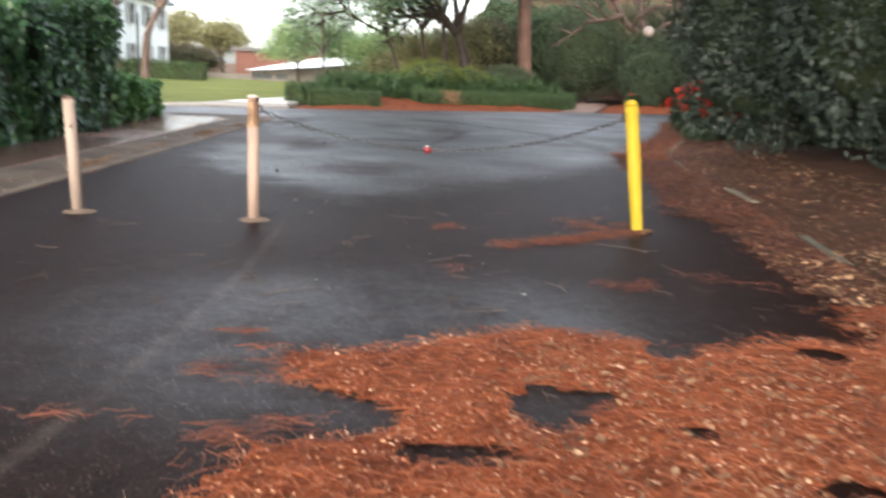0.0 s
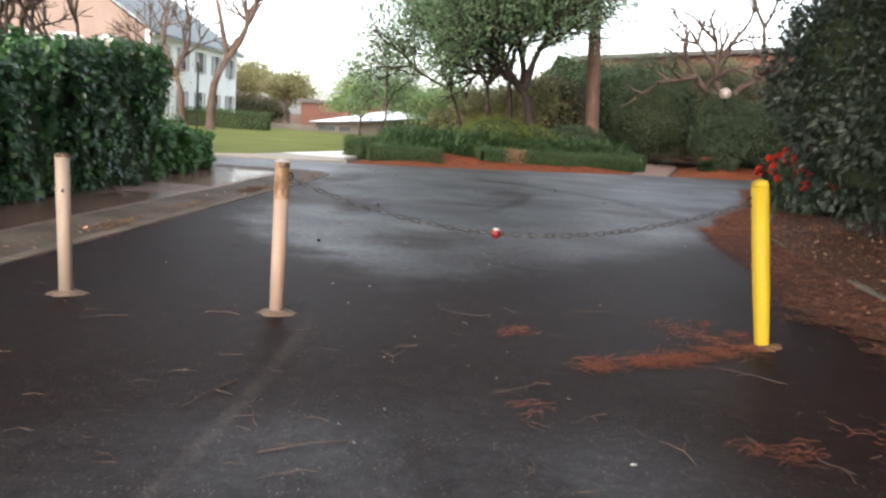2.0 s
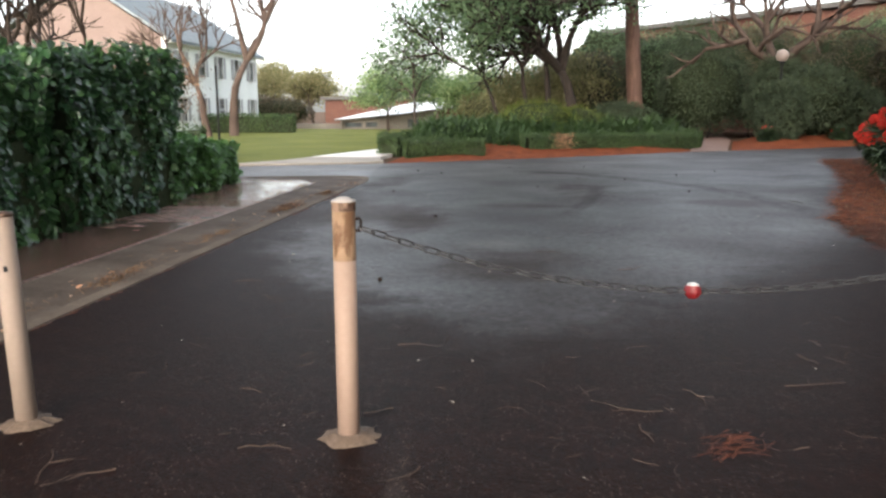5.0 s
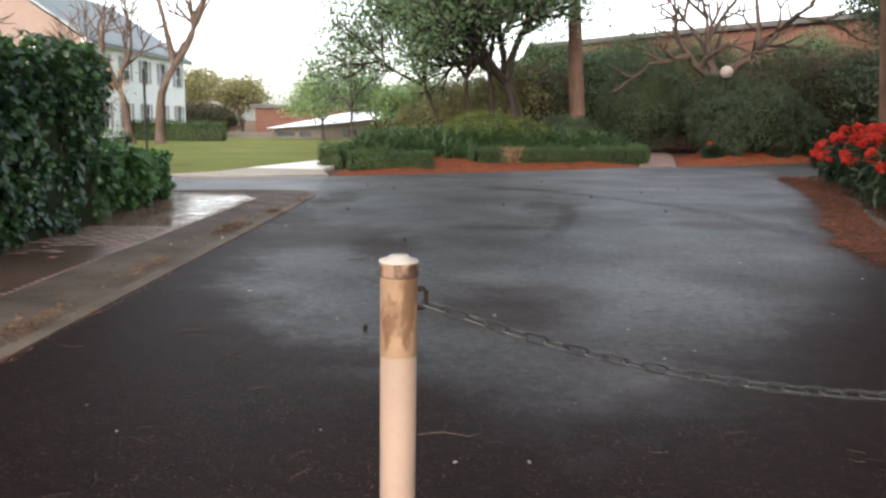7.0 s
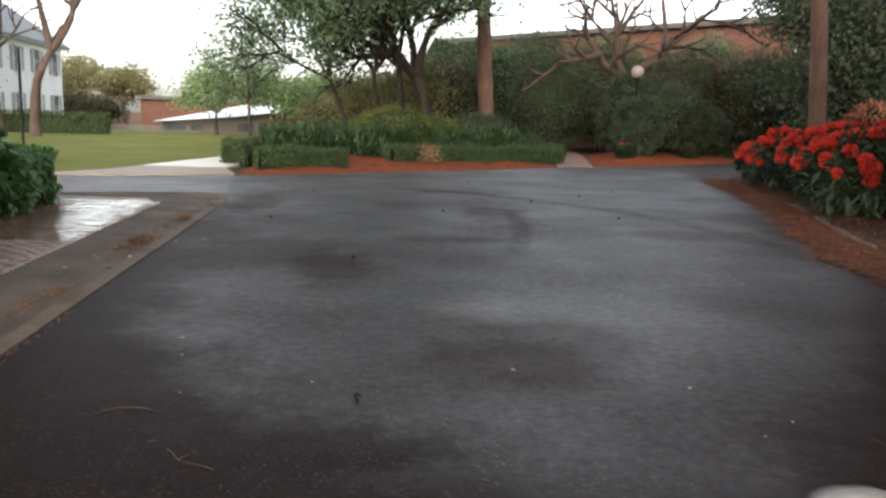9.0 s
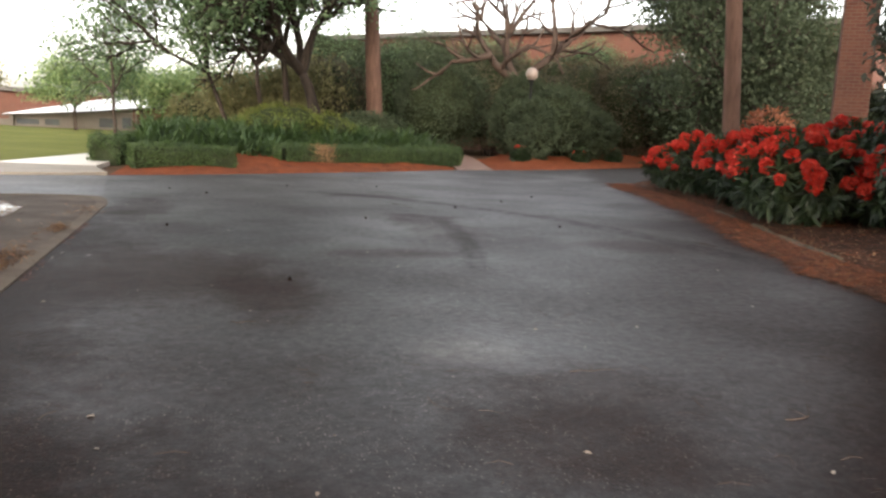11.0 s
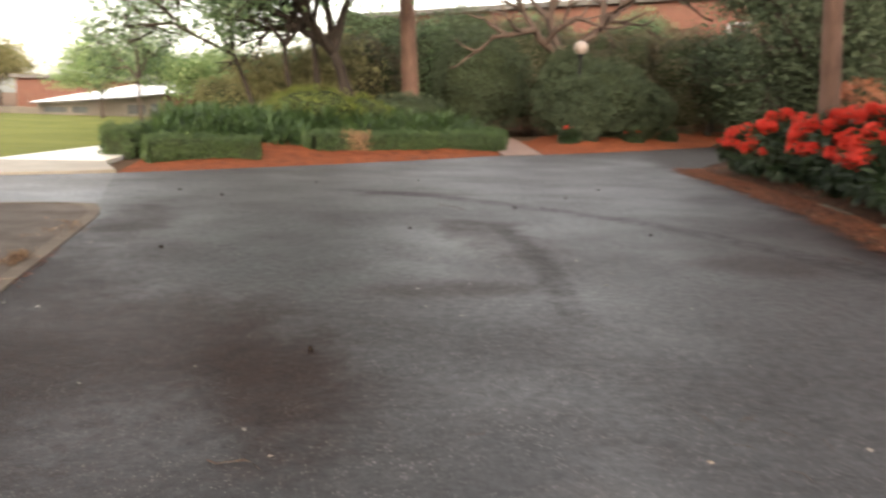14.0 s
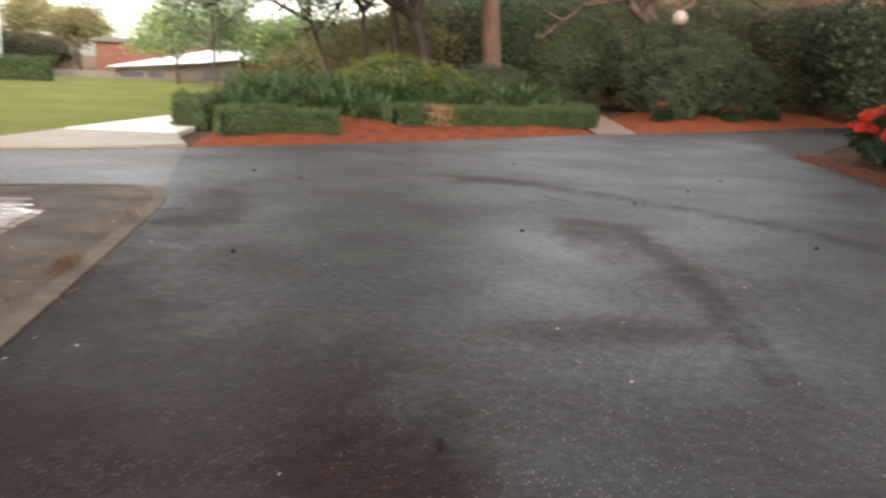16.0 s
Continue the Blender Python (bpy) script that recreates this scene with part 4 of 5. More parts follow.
tree("oak_tree", 0.2, 37.9, 14.0, 0.17, "leaning green oak stem beside the larger trunk", 71, 3, 5, 0.55, (-0.1, 0.0), 0.25, 16000, 0.2, 0.55, OAK, OAKBARK, 2.6)
tree("oak_tree", -0.5, 38.4, 13.0, 0.13, "thin green oak stem leaning over the island", 66, 3, 5, 0.6, (-0.2, 0.0), 0.25, 14000, 0.2, 0.55, OAK, OAKBARK, 2.4)
tree("oak_tree", -2.0, 39.6, 14.0, 0.12, "slender green oak beside the larger one", 77, 4, 5, 0.7, (-0.1, 0.0), 0.22, 8000, 0.2, 0.42, OAK, OAKBARK, 3.2)


def tall_pine(x, y, radius, height, lean, seed, label, crown=3.2, leaves=5000, low=0.7, leaf=0.3):
    rng = np.random.default_rng(seed)
    top = empty("pine_tree", x, y, 0.02)
    strand = [(Vector((lean[0] * t * height + 0.05 * math.sin(t * 9 + seed), lean[1] * t * height, -0.1 + t * height)), radius * (1.35 - 0.35 * min(1, t * 12)) * (1 - 0.5 * t)) for t in [0, 0.01, 0.03, 0.06] + [0.1 * i for i in range(1, 11)]]
    under("trunk", tube_mesh("trunk", [strand], PINEBARK, 16), top)
    limbs, tips = [], []
    for i in range(18):
        t = rng.uniform(low, 1.0)
        p = Vector((lean[0] * t * height, lean[1] * t * height, t * height - 0.1))
        a = rng.uniform(0, 6.28)
        d = Vector((math.cos(a), math.sin(a), rng.uniform(0.0, 0.5))) * (crown * min(1.0, 2.6 * (1.12 - t)))
        limbs.append([(p, 0.06), (p + d * 0.5, 0.04), (p + d, 0.015)])
        tips += [p + d * q for q in (0.4, 0.6, 0.8, 1.0)]
    for limb in limbs:
        under("limb", tube_mesh("limb", [limb], PINEBARK, 5), top)
    tp = np.array([q[:] for q in tips])
    c = tp[rng.integers(0, len(tp), leaves)] + rng.normal(0, 0.11 * crown, (leaves, 3)) * np.array([1, 1, 0.7])
    under("crown", leaf_mesh("crown", c, rng.normal(0, 1, (leaves, 3)), rng.normal(0, 1, (leaves, 3)), leaf, leaf * 0.4, WOODLAND), top)
    return tagged(top, label, "pine tree")


tall_pine(4.35, 42.0, 0.37, 19, (-0.085, 0), 111, "tall straight pine with reddish furrowed bark")
tall_pine(7.8, 21.6, 0.18, 17, (-0.11, 0), 112, "tall pine with reddish bark rising behind the rhododendrons")

# unseen pines added beside and behind the start to shade it; straw suggests them
for i, (x, y, h, r) in enumerate([(-9.6, 4.5, 14, 6.0), (7.6, 3.8, 15, 6.2), (0.8, -6.5, 15, 6.0), (8.6, 10.2, 15, 5.6), (-10.4, 11.6, 14, 5.6), (-7.5, -5.0, 14, 6.0), (7.5, -5.5, 14, 6.0)]):
    tall_pine(x, y, 0.24, h, (-0.03 * x, 0.0), 115 + i, "unseen tall pine added to shade the driveway, with dark green needles", r * 1.15, 17000, 0.58, 0.42)

tree("bare_tree", 10.7, 39.8, 21.0, 0.34, "large bare tree with wide sweeping limbs", 138, 3, 4, 0.95, (0.05, 0.0), 0.15, 0, bark=BARE)
tree("crape_myrtle", -16.3, 45.0, 17.0, 0.27, "leafless crape myrtle with smooth tan limbs", 100, 3, 5, 0.45, (0.16, 0.0), 0.25, 0, bark=BARE)
tree("crape_myrtle", -17.3, 44.0, 14.0, 0.22, "leafless crape myrtle forking low", 95, 3, 5, 0.55, (-0.25, 0.0), 0.2, 0, bark=BARE)
tree("bare_tree", -15.5, 27.0, 10.0, 0.17, "bare forking tree behind the ivy hedge", 124, 3, 5, 0.6, (0.05, 0.0), 0.26, 0, bark=BARK)
tree("bare_tree", -12.4, 27.5, 9.0, 0.11, "slender bare tree behind the ivy hedge", 125, 3, 5, 0.5, (0.15, 0.0), 0.3, 0, bark=BARK)
tree("bare_tree", -18.0, 28.5, 10.0, 0.14, "bare tree with upright limbs behind the hedge", 126, 3, 5, 0.5, (0.0, 0.0), 0.3, 0, bark=BARK)
tree("bare_tree", -14.2, 25.0, 9.0, 0.12, "bare twiggy tree behind the ivy hedge", 127, 3, 5, 0.55, (-0.05, 0.0), 0.3, 0, bark=BARK)

tree("brown_tree", -16.7, 36.0, 8.0, 0.14, "twiggy tree with withered brown leaves before the house", 173, 4, 5, 0.8, (0, 0), 0.15, 9000, 0.12, 0.5, OLDLEAF, BARK, 0.8)
tree("leafy_tree", -9.9, 56.0, 7.4, 0.12, "pale green young tree beyond the lawn", 19, 3, 5, 0.85, (0, 0), 0.18, 4500, 0.22, 0.45, PALELEAF, BARK, 1.8)
tree("leafy_tree", -6.4, 55.0, 7.0, 0.1, "pale green slender tree beyond the lawn", 74, 3, 5, 0.85, (0, 0), 0.18, 4000, 0.22, 0.45, PALELEAF, BARK, 1.6)
tree("leafy_tree", -3.6, 52.0, 6.8, 0.11, "spreading green tree behind the island", 8, 3, 5, 0.85, (0, 0), 0.18, 5500, 0.22, 0.45, PALELEAF, BARK, 1.3)
tree("leafy_tree", 1.2, 45.5, 7.5, 0.13, "olive-leaved tree filling in behind the oak", 171, 4, 5, 0.85, (0, 0), 0.15, 15000, 0.2, 0.6, OLIVE, BARK, 0.6)
tree("leafy_tree", 3.6, 48.5, 7.5, 0.14, "dark green tree filling in behind the oak", 172, 4, 5, 0.85, (0, 0), 0.15, 15000, 0.2, 0.6, OAK, BARK, 0.6)
tree("leafy_tree", -1.5, 48.0, 6.4, 0.11, "olive-leaved tree behind the island", 134, 3, 5, 0.85, (0, 0), 0.18, 8000, 0.22, 0.5, OLIVE, BARK, 0.8)
tree("leafy_tree", -7.0, 48.0, 7.2, 0.1, "dark green slim tree at the lawn's far side", 135, 3, 4, 0.6, (0, 0), 0.3, 3500, 0.2, 0.4, OAK, BARK, 1.5)
tree("magnolia_tree", 16.2, 35.0, 19.0, 0.3, "tall dark evergreen tree beside the brick wing", 41, 4, 5, 0.7, (0, 0), 0.14, 60000, 0.17, 0.6, WOODLAND, BARK, 0.6)
tree("leafy_tree", 6.5, 48.0, 7.5, 0.2, "green tree rising behind the woodland shrubs", 137, 4, 5, 0.8, (0, 0), 0.2, 15000, 0.26, 0.55, WOODLAND, BARK, 1.5)
for i, (x, y, h) in enumerate([(17.8, 42.0, 9.5), (22.5, 41.0, 11.0)]):
    tree("leafy_tree", x, y, h, 0.2, "dark evergreen tree screening the brick building", 150 + i, 4, 5, 0.8, (0, 0), 0.17, 6500, 0.24, 0.55, WOODLAND, OAKBARK, 1.0)
tree("leafy_tree", 15.5, 47.0, 8.0, 0.2, "dark leafy tree in front of the brick building", 138, 4, 5, 0.8, (0, 0), 0.2, 13000, 0.26, 0.55, WOODLAND, BARK, 1.5)
for i, (x, y, h) in enumerate([(-27, 88, 9.5), (-22.5, 84, 8.5), (-31, 80, 9)]):
    tree("spring_tree", x, y, h, 0.2, "hazy olive-yellow tree far beyond the lawn", 140 + i, 3, 5, 0.7, (0, 0), 0.22, 5000, 0.34, 0.7, OLIVE, BARK, 2.0)

# ---- shrubs at the back ----
for i, (x, y, rx, h, mat) in enumerate([(10.6, 37.6, 1.8, 3.1, WOODLAND), (9.5, 38.3, 1.3, 3.5, WOODLAND), (8.9, 35.5, 0.95, 2.45, WOODLAND), (12.3, 38.0, 1.3, 2.4, WOODLAND), (7.4, 43.0, 2.2, 4.6, WOODLAND), (10.5, 45.5, 2.6, 5.5, THICKET), (14.2, 44.0, 2.4, 5.0, THICKET), (6.2, 47.0, 2.6, 5.0, OAK), (2.4, 46.0, 2.4, 4.2, THICKET), (17.0, 43.0, 2.3, 5.0, THICKET), (19.2, 40.8, 2.4, 4.6, WOODLAND), (21.0, 38.0, 2.3, 5.2, WOODLAND), (16.8, 47.5, 2.6, 6.4, OAK), (12.2, 49.5, 2.8, 6.3, OAK), (0.2, 49.0, 2.4, 3.6, OLIVE), (4.0, 52.0, 3.0, 6.4, OAK), (22.4, 33.8, 2.0, 3.6, WOODLAND), (8.6, 52.0, 3.4, 6.7, WOODLAND), (-2.8, 50.5, 2.0, 2.4, OLIVE)]):
    shrub("woodland_shrub", x, y, 0.0, rx, rx * 0.9, h, "dense dark green shrub at the edge of the wood", 160 + i, mat, 11000, 0.125, 0.03, False, 0.3, droop=0.3)
shrub("orange_shrub", 11.6, 25.6, 0.15, 0.75, 0.7, 2.0, "rusty orange-leaved shrub behind the rhododendrons", 181, RUST, 2600, 0.1, 0.15)
for i, (x, y, rx, h) in enumerate([(-21.5, 70, 3.0, 2.4), (-25, 72, 3.0, 2.8), (-28, 66, 3, 2.2)]):
    shrub("distant_shrub", x, y, 0.0, rx, 1.4, h, "brownish green shrubs at the lawn's far edge", 190 + i, THICKET, 3000, 0.22, 0.02)
# ---- buildings ----
def window(parent, m, w, h, shutters=True, trim=None):
    """A sash window in a wall that faces -y of m, its foot's middle at m."""
    trim = trim or TRIM
    top = empty("window", 0, 0)
    top.parent = parent
    top.matrix_basis = m
    for x0, z0, x1, z1 in ((-w / 2 - 0.09, 0, -w / 2, h), (w / 2, 0, w / 2 + 0.09, h), (-w / 2 - 0.09, h, w / 2 + 0.09, h + 0.1)):
        part("frame", box_bm(x0, -0.06, z0, x1, 0.05, z1), trim, top)
    part("sill", box_bm(-w / 2 - 0.14, -0.11, -0.08, w / 2 + 0.14, 0.05, -0.002), trim, top)
    part("pane", box_bm(-w / 2, 0.0, 0, w / 2, 0.03, h), GLASS, top)
    part("sash_bar", box_bm(-w / 2, -0.03, h / 2 - 0.03, w / 2, -0.002, h / 2 + 0.03), trim, top)
    part("mullion", box_bm(-0.02, -0.028, 0.002, 0.02, -0.004, h - 0.002), trim, top)
    if shutters:
        for s in (-1, 1):
            part("shutter", box_bm(s * (w / 2 + 0.3) - 0.2, -0.05, 0, s * (w / 2 + 0.3) + 0.2, -0.005, h), SHUTTER, top)
    return top


def gable_house(x0, y0, x1, y1, eave, ridge):
    """A house whose ridge runs along y, one white long wall and a pinkish gable."""
    top = empty("house", (x0 + x1) / 2, (y0 + y1) / 2)
    w, d = (x1 - x0) / 2, (y1 - y0) / 2
    part("long_wall", box_bm(w - 0.3, -d, -0.1, w, d, eave), WALLWHITE, top, "white painted long wall")
    part("long_wall", box_bm(-w, -d, -0.1, -w + 0.3, d, eave), WALLWHITE, top)
    for s in (-1, 1):
        bm = bmesh.new()
        ring = [(-w + 0.302, -0.1), (w - 0.302, -0.1), (w - 0.302, eave), (0, ridge - 0.1), (-w + 0.302, eave)]
        a = [bm.verts.new((x, s * d - s * 0.004, z)) for x, z in ring]
        b = [bm.verts.new((x, s * (d - 0.3), z)) for x, z in ring]
        bm.faces.new(a if s < 0 else a[::-1])
        bm.faces.new(b[::-1] if s < 0 else b)
        for i in range(5):
            bm.faces.new((a[i], a[(i + 1) % 5], b[(i + 1) % 5], b[i]))
        bmesh.ops.recalc_face_normals(bm, faces=bm.faces[:])
        part("gable_wall", bm, WALLPINK, top, "pinkish stucco gable wall")
    slope = math.atan2(ridge - eave, w)
    for s in (-1, 1):
        bm = bmesh.new()
        o = 0.45
        pts = [(0, ridge), (s * (w + o), eave - o * math.tan(slope))]
        vs = [bm.verts.new((x, yy, z + t)) for x, z in pts for yy in (-d - 0.4, d + 0.4) for t in (0.0, 0.16)]
        for f in ((1, 3, 7, 5), (0, 4, 6, 2), (0, 1, 5, 4), (2, 6, 7, 3), (4, 5, 7, 6), (0, 2, 3, 1)):
            bm.faces.new([vs[i] for i in f])
        bmesh.ops.recalc_face_normals(bm, faces=bm.faces[:])
        part("roof", bm, SLATE, top, "blue-grey slate roof slope")
        part("gutter_board", box_bm(min(s * (w + 0.02), s * (w + 0.4)), -d - 0.4, eave - 0.34, max(s * (w + 0.02), s * (w + 0.4)), d + 0.4, eave - 0.2), TRIM, top)
    for i in range(5):
        for z, h in ((0.75, 1.35), (3.35, 1.3)):
            window(top, pose(w, -d + 1.7 + i * (2 * d - 3.0) / 4, z, 0, 0, 90), 0.8, h)
    for x in (-2.6, 0.0, 2.6):
        for z in (0.75, 3.35):
            window(top, pose(x, -d, z, 0, 0, 0), 0.85, 1.35)
    return tagged(top, "white two-storey house with pinkish gable and slate roof", "house")


gable_house(-29.9, 46.0, -20.2, 60.5, 5.3, 8.5)


def brick_block(name, x, y, turn, length, depth, height, label, windows=0, storeys=2):
    top = empty(name, x, y, 0, turn)
    part("wall", box_bm(0, 0, -0.1, length, depth, height), REDBRICK, top)
    part("roof", box_bm(-0.35, -0.35, height + 0.002, length + 0.35, depth + 0.35, height + 0.3), CAPDARK, top, "flat roof edge with a dark fascia")
    for i in range(windows):
        for s in range(storeys):
            window(top, pose(1.6 + i * (length - 3.2) / max(1, windows - 1), 0, 1.0 + 3.1 * s, 0, 0, 0), 1.1, 1.5, False, SHUTTER)
    return tagged(top, label, "building")


brick_block("brick_building", 5.0, 66.0, -52, 34.0, 12.0, 6.9, "long red-brick building with a flat roof behind the trees", 6, 2)
brick_block("brick_building", 20.3, 29.4, -40, 7.0, 6.0, 6.5, "red-brick wing behind the rhododendron bank", 0)
brick_block("brick_building", -20.2, 80.0, 0, 9.0, 6.0, 2.35, "low red-brick building far beyond the lawn", 0, 1)
slab("garden_wall", [(-24.0, 61.0), (-14.3, 61.0), (-14.3, 61.3), (-24.0, 61.3)], -0.1, 0.42, GREYWALL, "low grey wall along the lawn", "wall")


def brick_pillar(x, y, turn, w, h):
    top = empty("brick_pillar", x, y, 0, turn)
    part("shaft", box_bm(-w / 2, -w / 2, -0.1, w / 2, w / 2, h, 0.012), REDBRICK, top)
    part("plinth", box_bm(-w / 2 - 0.05, -w / 2 - 0.05, -0.1, w / 2 + 0.05, w / 2 + 0.05, 0.45, 0.01), REDBRICK, top)
    part("capstone", box_bm(-w / 2 - 0.07, -w / 2 - 0.07, h + 0.002, w / 2 + 0.07, w / 2 + 0.07, h + 0.14, 0.02), CONCRETE, top, "pale concrete capstone")
    return tagged(top, "tall red-brick pillar behind the flowering bank", "pillar")


brick_pillar(11.1, 22.3, -38, 0.7, 5.6)


def shelter():
    """A long low building half sunk behind the lawn, its pale roof rising from a low corner."""
    top = empty("low_building", -14.4, 60.0)
    eave = [(0.0, 0.72), (2.6, 0.92), (5.1, 1.14), (7.1, 1.42), (9.6, 1.66)]

    def sheet(name, front, back, material, label, thick=0.05):
        bm = bmesh.new()
        rows = [[bm.verts.new((x, y, z + t)) for x, y, z in line] for t in (0.0, -thick) for line in (front, back)]
        n = len(front) - 1
        for i in range(n):
            bm.faces.new((rows[0][i], rows[0][i + 1], rows[1][i + 1], rows[1][i]))
            bm.faces.new((rows[2][i + 1], rows[2][i], rows[3][i], rows[3][i + 1]))
            bm.faces.new((rows[2][i], rows[2][i + 1], rows[0][i + 1], rows[0][i]))
            bm.faces.new((rows[1][i], rows[1][i + 1], rows[3][i + 1], rows[3][i]))
        for i in (0, n):
            bm.faces.new((rows[0][i], rows[1][i], rows[3][i], rows[2][i]))
        bmesh.ops.recalc_face_normals(bm, faces=bm.faces[:])
        return part(name, bm, material, top, label)

    sheet("roof", [(x, -0.4, z) for x, z in eave], [(0.6, 1.2, 0.8), (3.2, 3.0, 1.5), (5.1, 4.0, 1.95), (7.1, 4.0, 1.98), (9.6, 4.0, 2.1)], ROOFSHEEN, "wet grey roof sheet, coloured white for its sky reflection")
    sheet("fascia", [(x, -0.47, z - 0.012) for x, z in eave], [(x, -0.41, z - 0.012) for x, z in eave], CAPDARK, "dark eaves board", 0.1)
    for i, ((xa, za), (xb, zb)) in enumerate(zip(eave, eave[1:])):
        bm = box_bm(xa + (0.3 if i == 0 else 0.0), 0.0, -0.2, xb - 0.004, 3.6 if i > 1 else 0.6 + i, za - 0.07)
        for v in bm.verts:
            if v.co.z > 0 and v.co.x > (xa + xb) / 2:
                v.co.z = zb - 0.07
        part("wall", bm, GREYWALL if i < 3 else REDBRICK, top, "grey shaded wall" if i < 3 else "brownish brick wall")
    for x0, x1, z1 in ((0.7, 1.9, 0.48), (2.2, 3.0, 0.52), (5.2, 6.2, 0.72), (6.5, 7.0, 0.8)):
        part("window", box_bm(x0, -0.03, 0.18, x1, -0.004, z1), GLASS, top, "dark low window")
    for x in (0.45, 7.25, 9.4):
        part("post", box_bm(x, -0.34, -0.1, x + 0.1, -0.24, 0.6 + 0.105 * x), GREYWALL, top)
    return tagged(top, "long low grey building with a bright pale roof", "building")


shelter()


def globe_lamp(x, y, z):
    top = empty("globe_lamp", x, y, 0.1)
    part("post", lathe_bm([(0.11, -0.15), (0.11, 0.0), (0.07, 0.12), (0.045, 0.3), (0.04, z - 0.5), (0.06, z - 0.47), (0.06, z - 0.4)], 14), BLACK, top)
    part("fitter", lathe_bm([(0.06, z - 0.4), (0.11, z - 0.36), (0.11, z - 0.31)], 14), BLACK, top)
    bm = bmesh.new()
    bmesh.ops.create_uvsphere(bm, u_segments=24, v_segments=16, radius=0.23)
    bmesh.ops.translate(bm, verts=bm.verts[:], vec=(0, 0, z - 0.1))
    part("globe", bm, GLOBE, top, "round opal white globe", True)
    return tagged(top, "lamp post with a round white globe among shrubs", "lamp post")


globe_lamp(8.7, 35.4, 3.33)


def sign_post(x, y):
    top = empty("thin_post", x, y, 0.02)
    part("pole", lathe_bm([(0.03, -0.1), (0.03, 2.4), (0.025, 2.45), (0.01, 2.5)], 12), BLACK, top)
    part("base_plate", box_bm(-0.09, -0.09, -0.05, 0.09, 0.09, 0.02, 0.005), BLACK, top)
    return tagged(top, "thin black metal post at the lawn's edge", "post")


sign_post(-8.85, 23.9)


# ---- bollards and chain ----
def bollard(x, y, height, radius, lean, paint, label, worn=True, hook=None, turn=0.0):
    top = empty("bollard", x, y, 0)
    top.matrix_world = pose(x, y, 0, lean[1], lean[0], turn)
    band = height - 0.24
    if worn:
        part("pipe", lathe_bm([(radius, -0.05), (radius, band)], 32), paint, top, "", True)
        part("worn_band", lathe_bm([(radius * 1.006, band), (radius * 1.012, band + 0.003), (radius * 1.012, height - 0.04)], 32), TAN, top, "upper band of stained tan paint", True)
        part("rim", lathe_bm([(radius * 0.96, height - 0.04), (radius * 1.06, height - 0.038), (radius * 1.07, height - 0.033), (radius * 1.05, height - 0.028), (radius * 1.035, height - 0.012), (radius * 1.07, height - 0.01), (radius * 1.07, height - 0.004), (radius * 1.0, height - 0.002)], 32), CHIPPED, top, "chipped rusty rim", True)
        part("cap", lathe_bm([(radius * 1.08, height - 0.003), (radius * 1.1, height), (radius * 1.0, height + 0.003), (radius * 0.62, height + 0.008), (radius * 0.52, height + 0.014), (0.006, height + 0.015)], 32), CAPWHITE, top, "domed white cap", True)
    elif paint is PLAINCREAM:
        part("pipe", lathe_bm([(radius, -0.05), (radius, height - 0.012)], 32), paint, top, "", True)
        part("cap", lathe_bm([(radius * 1.03, height - 0.014), (radius * 1.04, height - 0.004), (radius * 0.95, height + 0.002), (radius * 0.5, height + 0.008), (0.006, height + 0.009)], 32), CHIPPED, top, "grey weathered cap", True)
        part("bolt_hole", box_bm(0.012, -radius - 0.001, height - 0.245, 0.026, -radius + 0.012, height - 0.22, 0.004), BLACK, top, "dark open bolt hole")
    else:
        part("pipe", lathe_bm([(radius * 0.8, -0.05), (radius * 0.84, 0.02), (radius * 0.97, 0.3), (radius, 0.42), (radius, height - 0.03)], 32), paint, top, "", True)
        part("cap", lathe_bm([(radius, height - 0.03), (radius * 0.99, height - 0.012), (radius * 0.85, height + 0.004), (radius * 0.4, height + 0.014), (0.006, height + 0.016)], 32), paint, top, "domed yellow cap", True)
    if hook:
        z = hook[1]
        ring = [(radius - 0.004, z + 0.02), (radius + 0.016, z + 0.022), (radius + 0.022, z + 0.014), (radius + 0.022, z - 0.018), (radius + 0.016, z - 0.028), (radius - 0.004, z - 0.028)]
        c, s = math.cos(hook[0]), math.sin(hook[0])
        me = tube_mesh("chain_eye", [[(Vector((a * c, a * s, q)), 0.0065) for a, q in ring]], RUSTED, 8)
        under("chain_eye", me, top, "rusty iron chain eye")
    rng = np.random.default_rng(int(abs(x) * 100))
    bm = bmesh.new()
    ring = [bm.verts.new(((0.13 + rng.normal() * 0.018) * math.cos(a), (0.11 + rng.normal() * 0.018) * math.sin(a), 0.0)) for a in np.linspace(0, 6.283, 22)[:-1]]
    inner = [bm.verts.new((v.co.x * 0.5, v.co.y * 0.5, 0.022)) for v in ring]
    for i in range(len(ring)):
        bm.faces.new((ring[i], ring[(i + 1) % len(ring)], inner[(i + 1) % len(ring)], inner[i]))
    bm.faces.new(inner)
    part("footing", bm, FOOTING if paint is not YELLOW else SOIL, top, "rough concrete footing")
    return tagged(top, label, "bollard", "bollards across the driveway")


bollard(-2.95, 6.5, 0.93, 0.046, (-1.8, 0.0), PLAINCREAM, "greyed cream steel bollard with a bolt hole", False)
bollard(-1.503, 6.49, 0.998, 0.0462, (0.0, 0.0), CREAM, "cream painted steel bollard holding the chain", True, (0.1, 0.905))
bollard(1.72, 6.73, 1.1, 0.055, (-8.0, 0.0), YELLOW, "leaning bright yellow steel bollard holding the chain", False, (3.2, 0.98), 0)


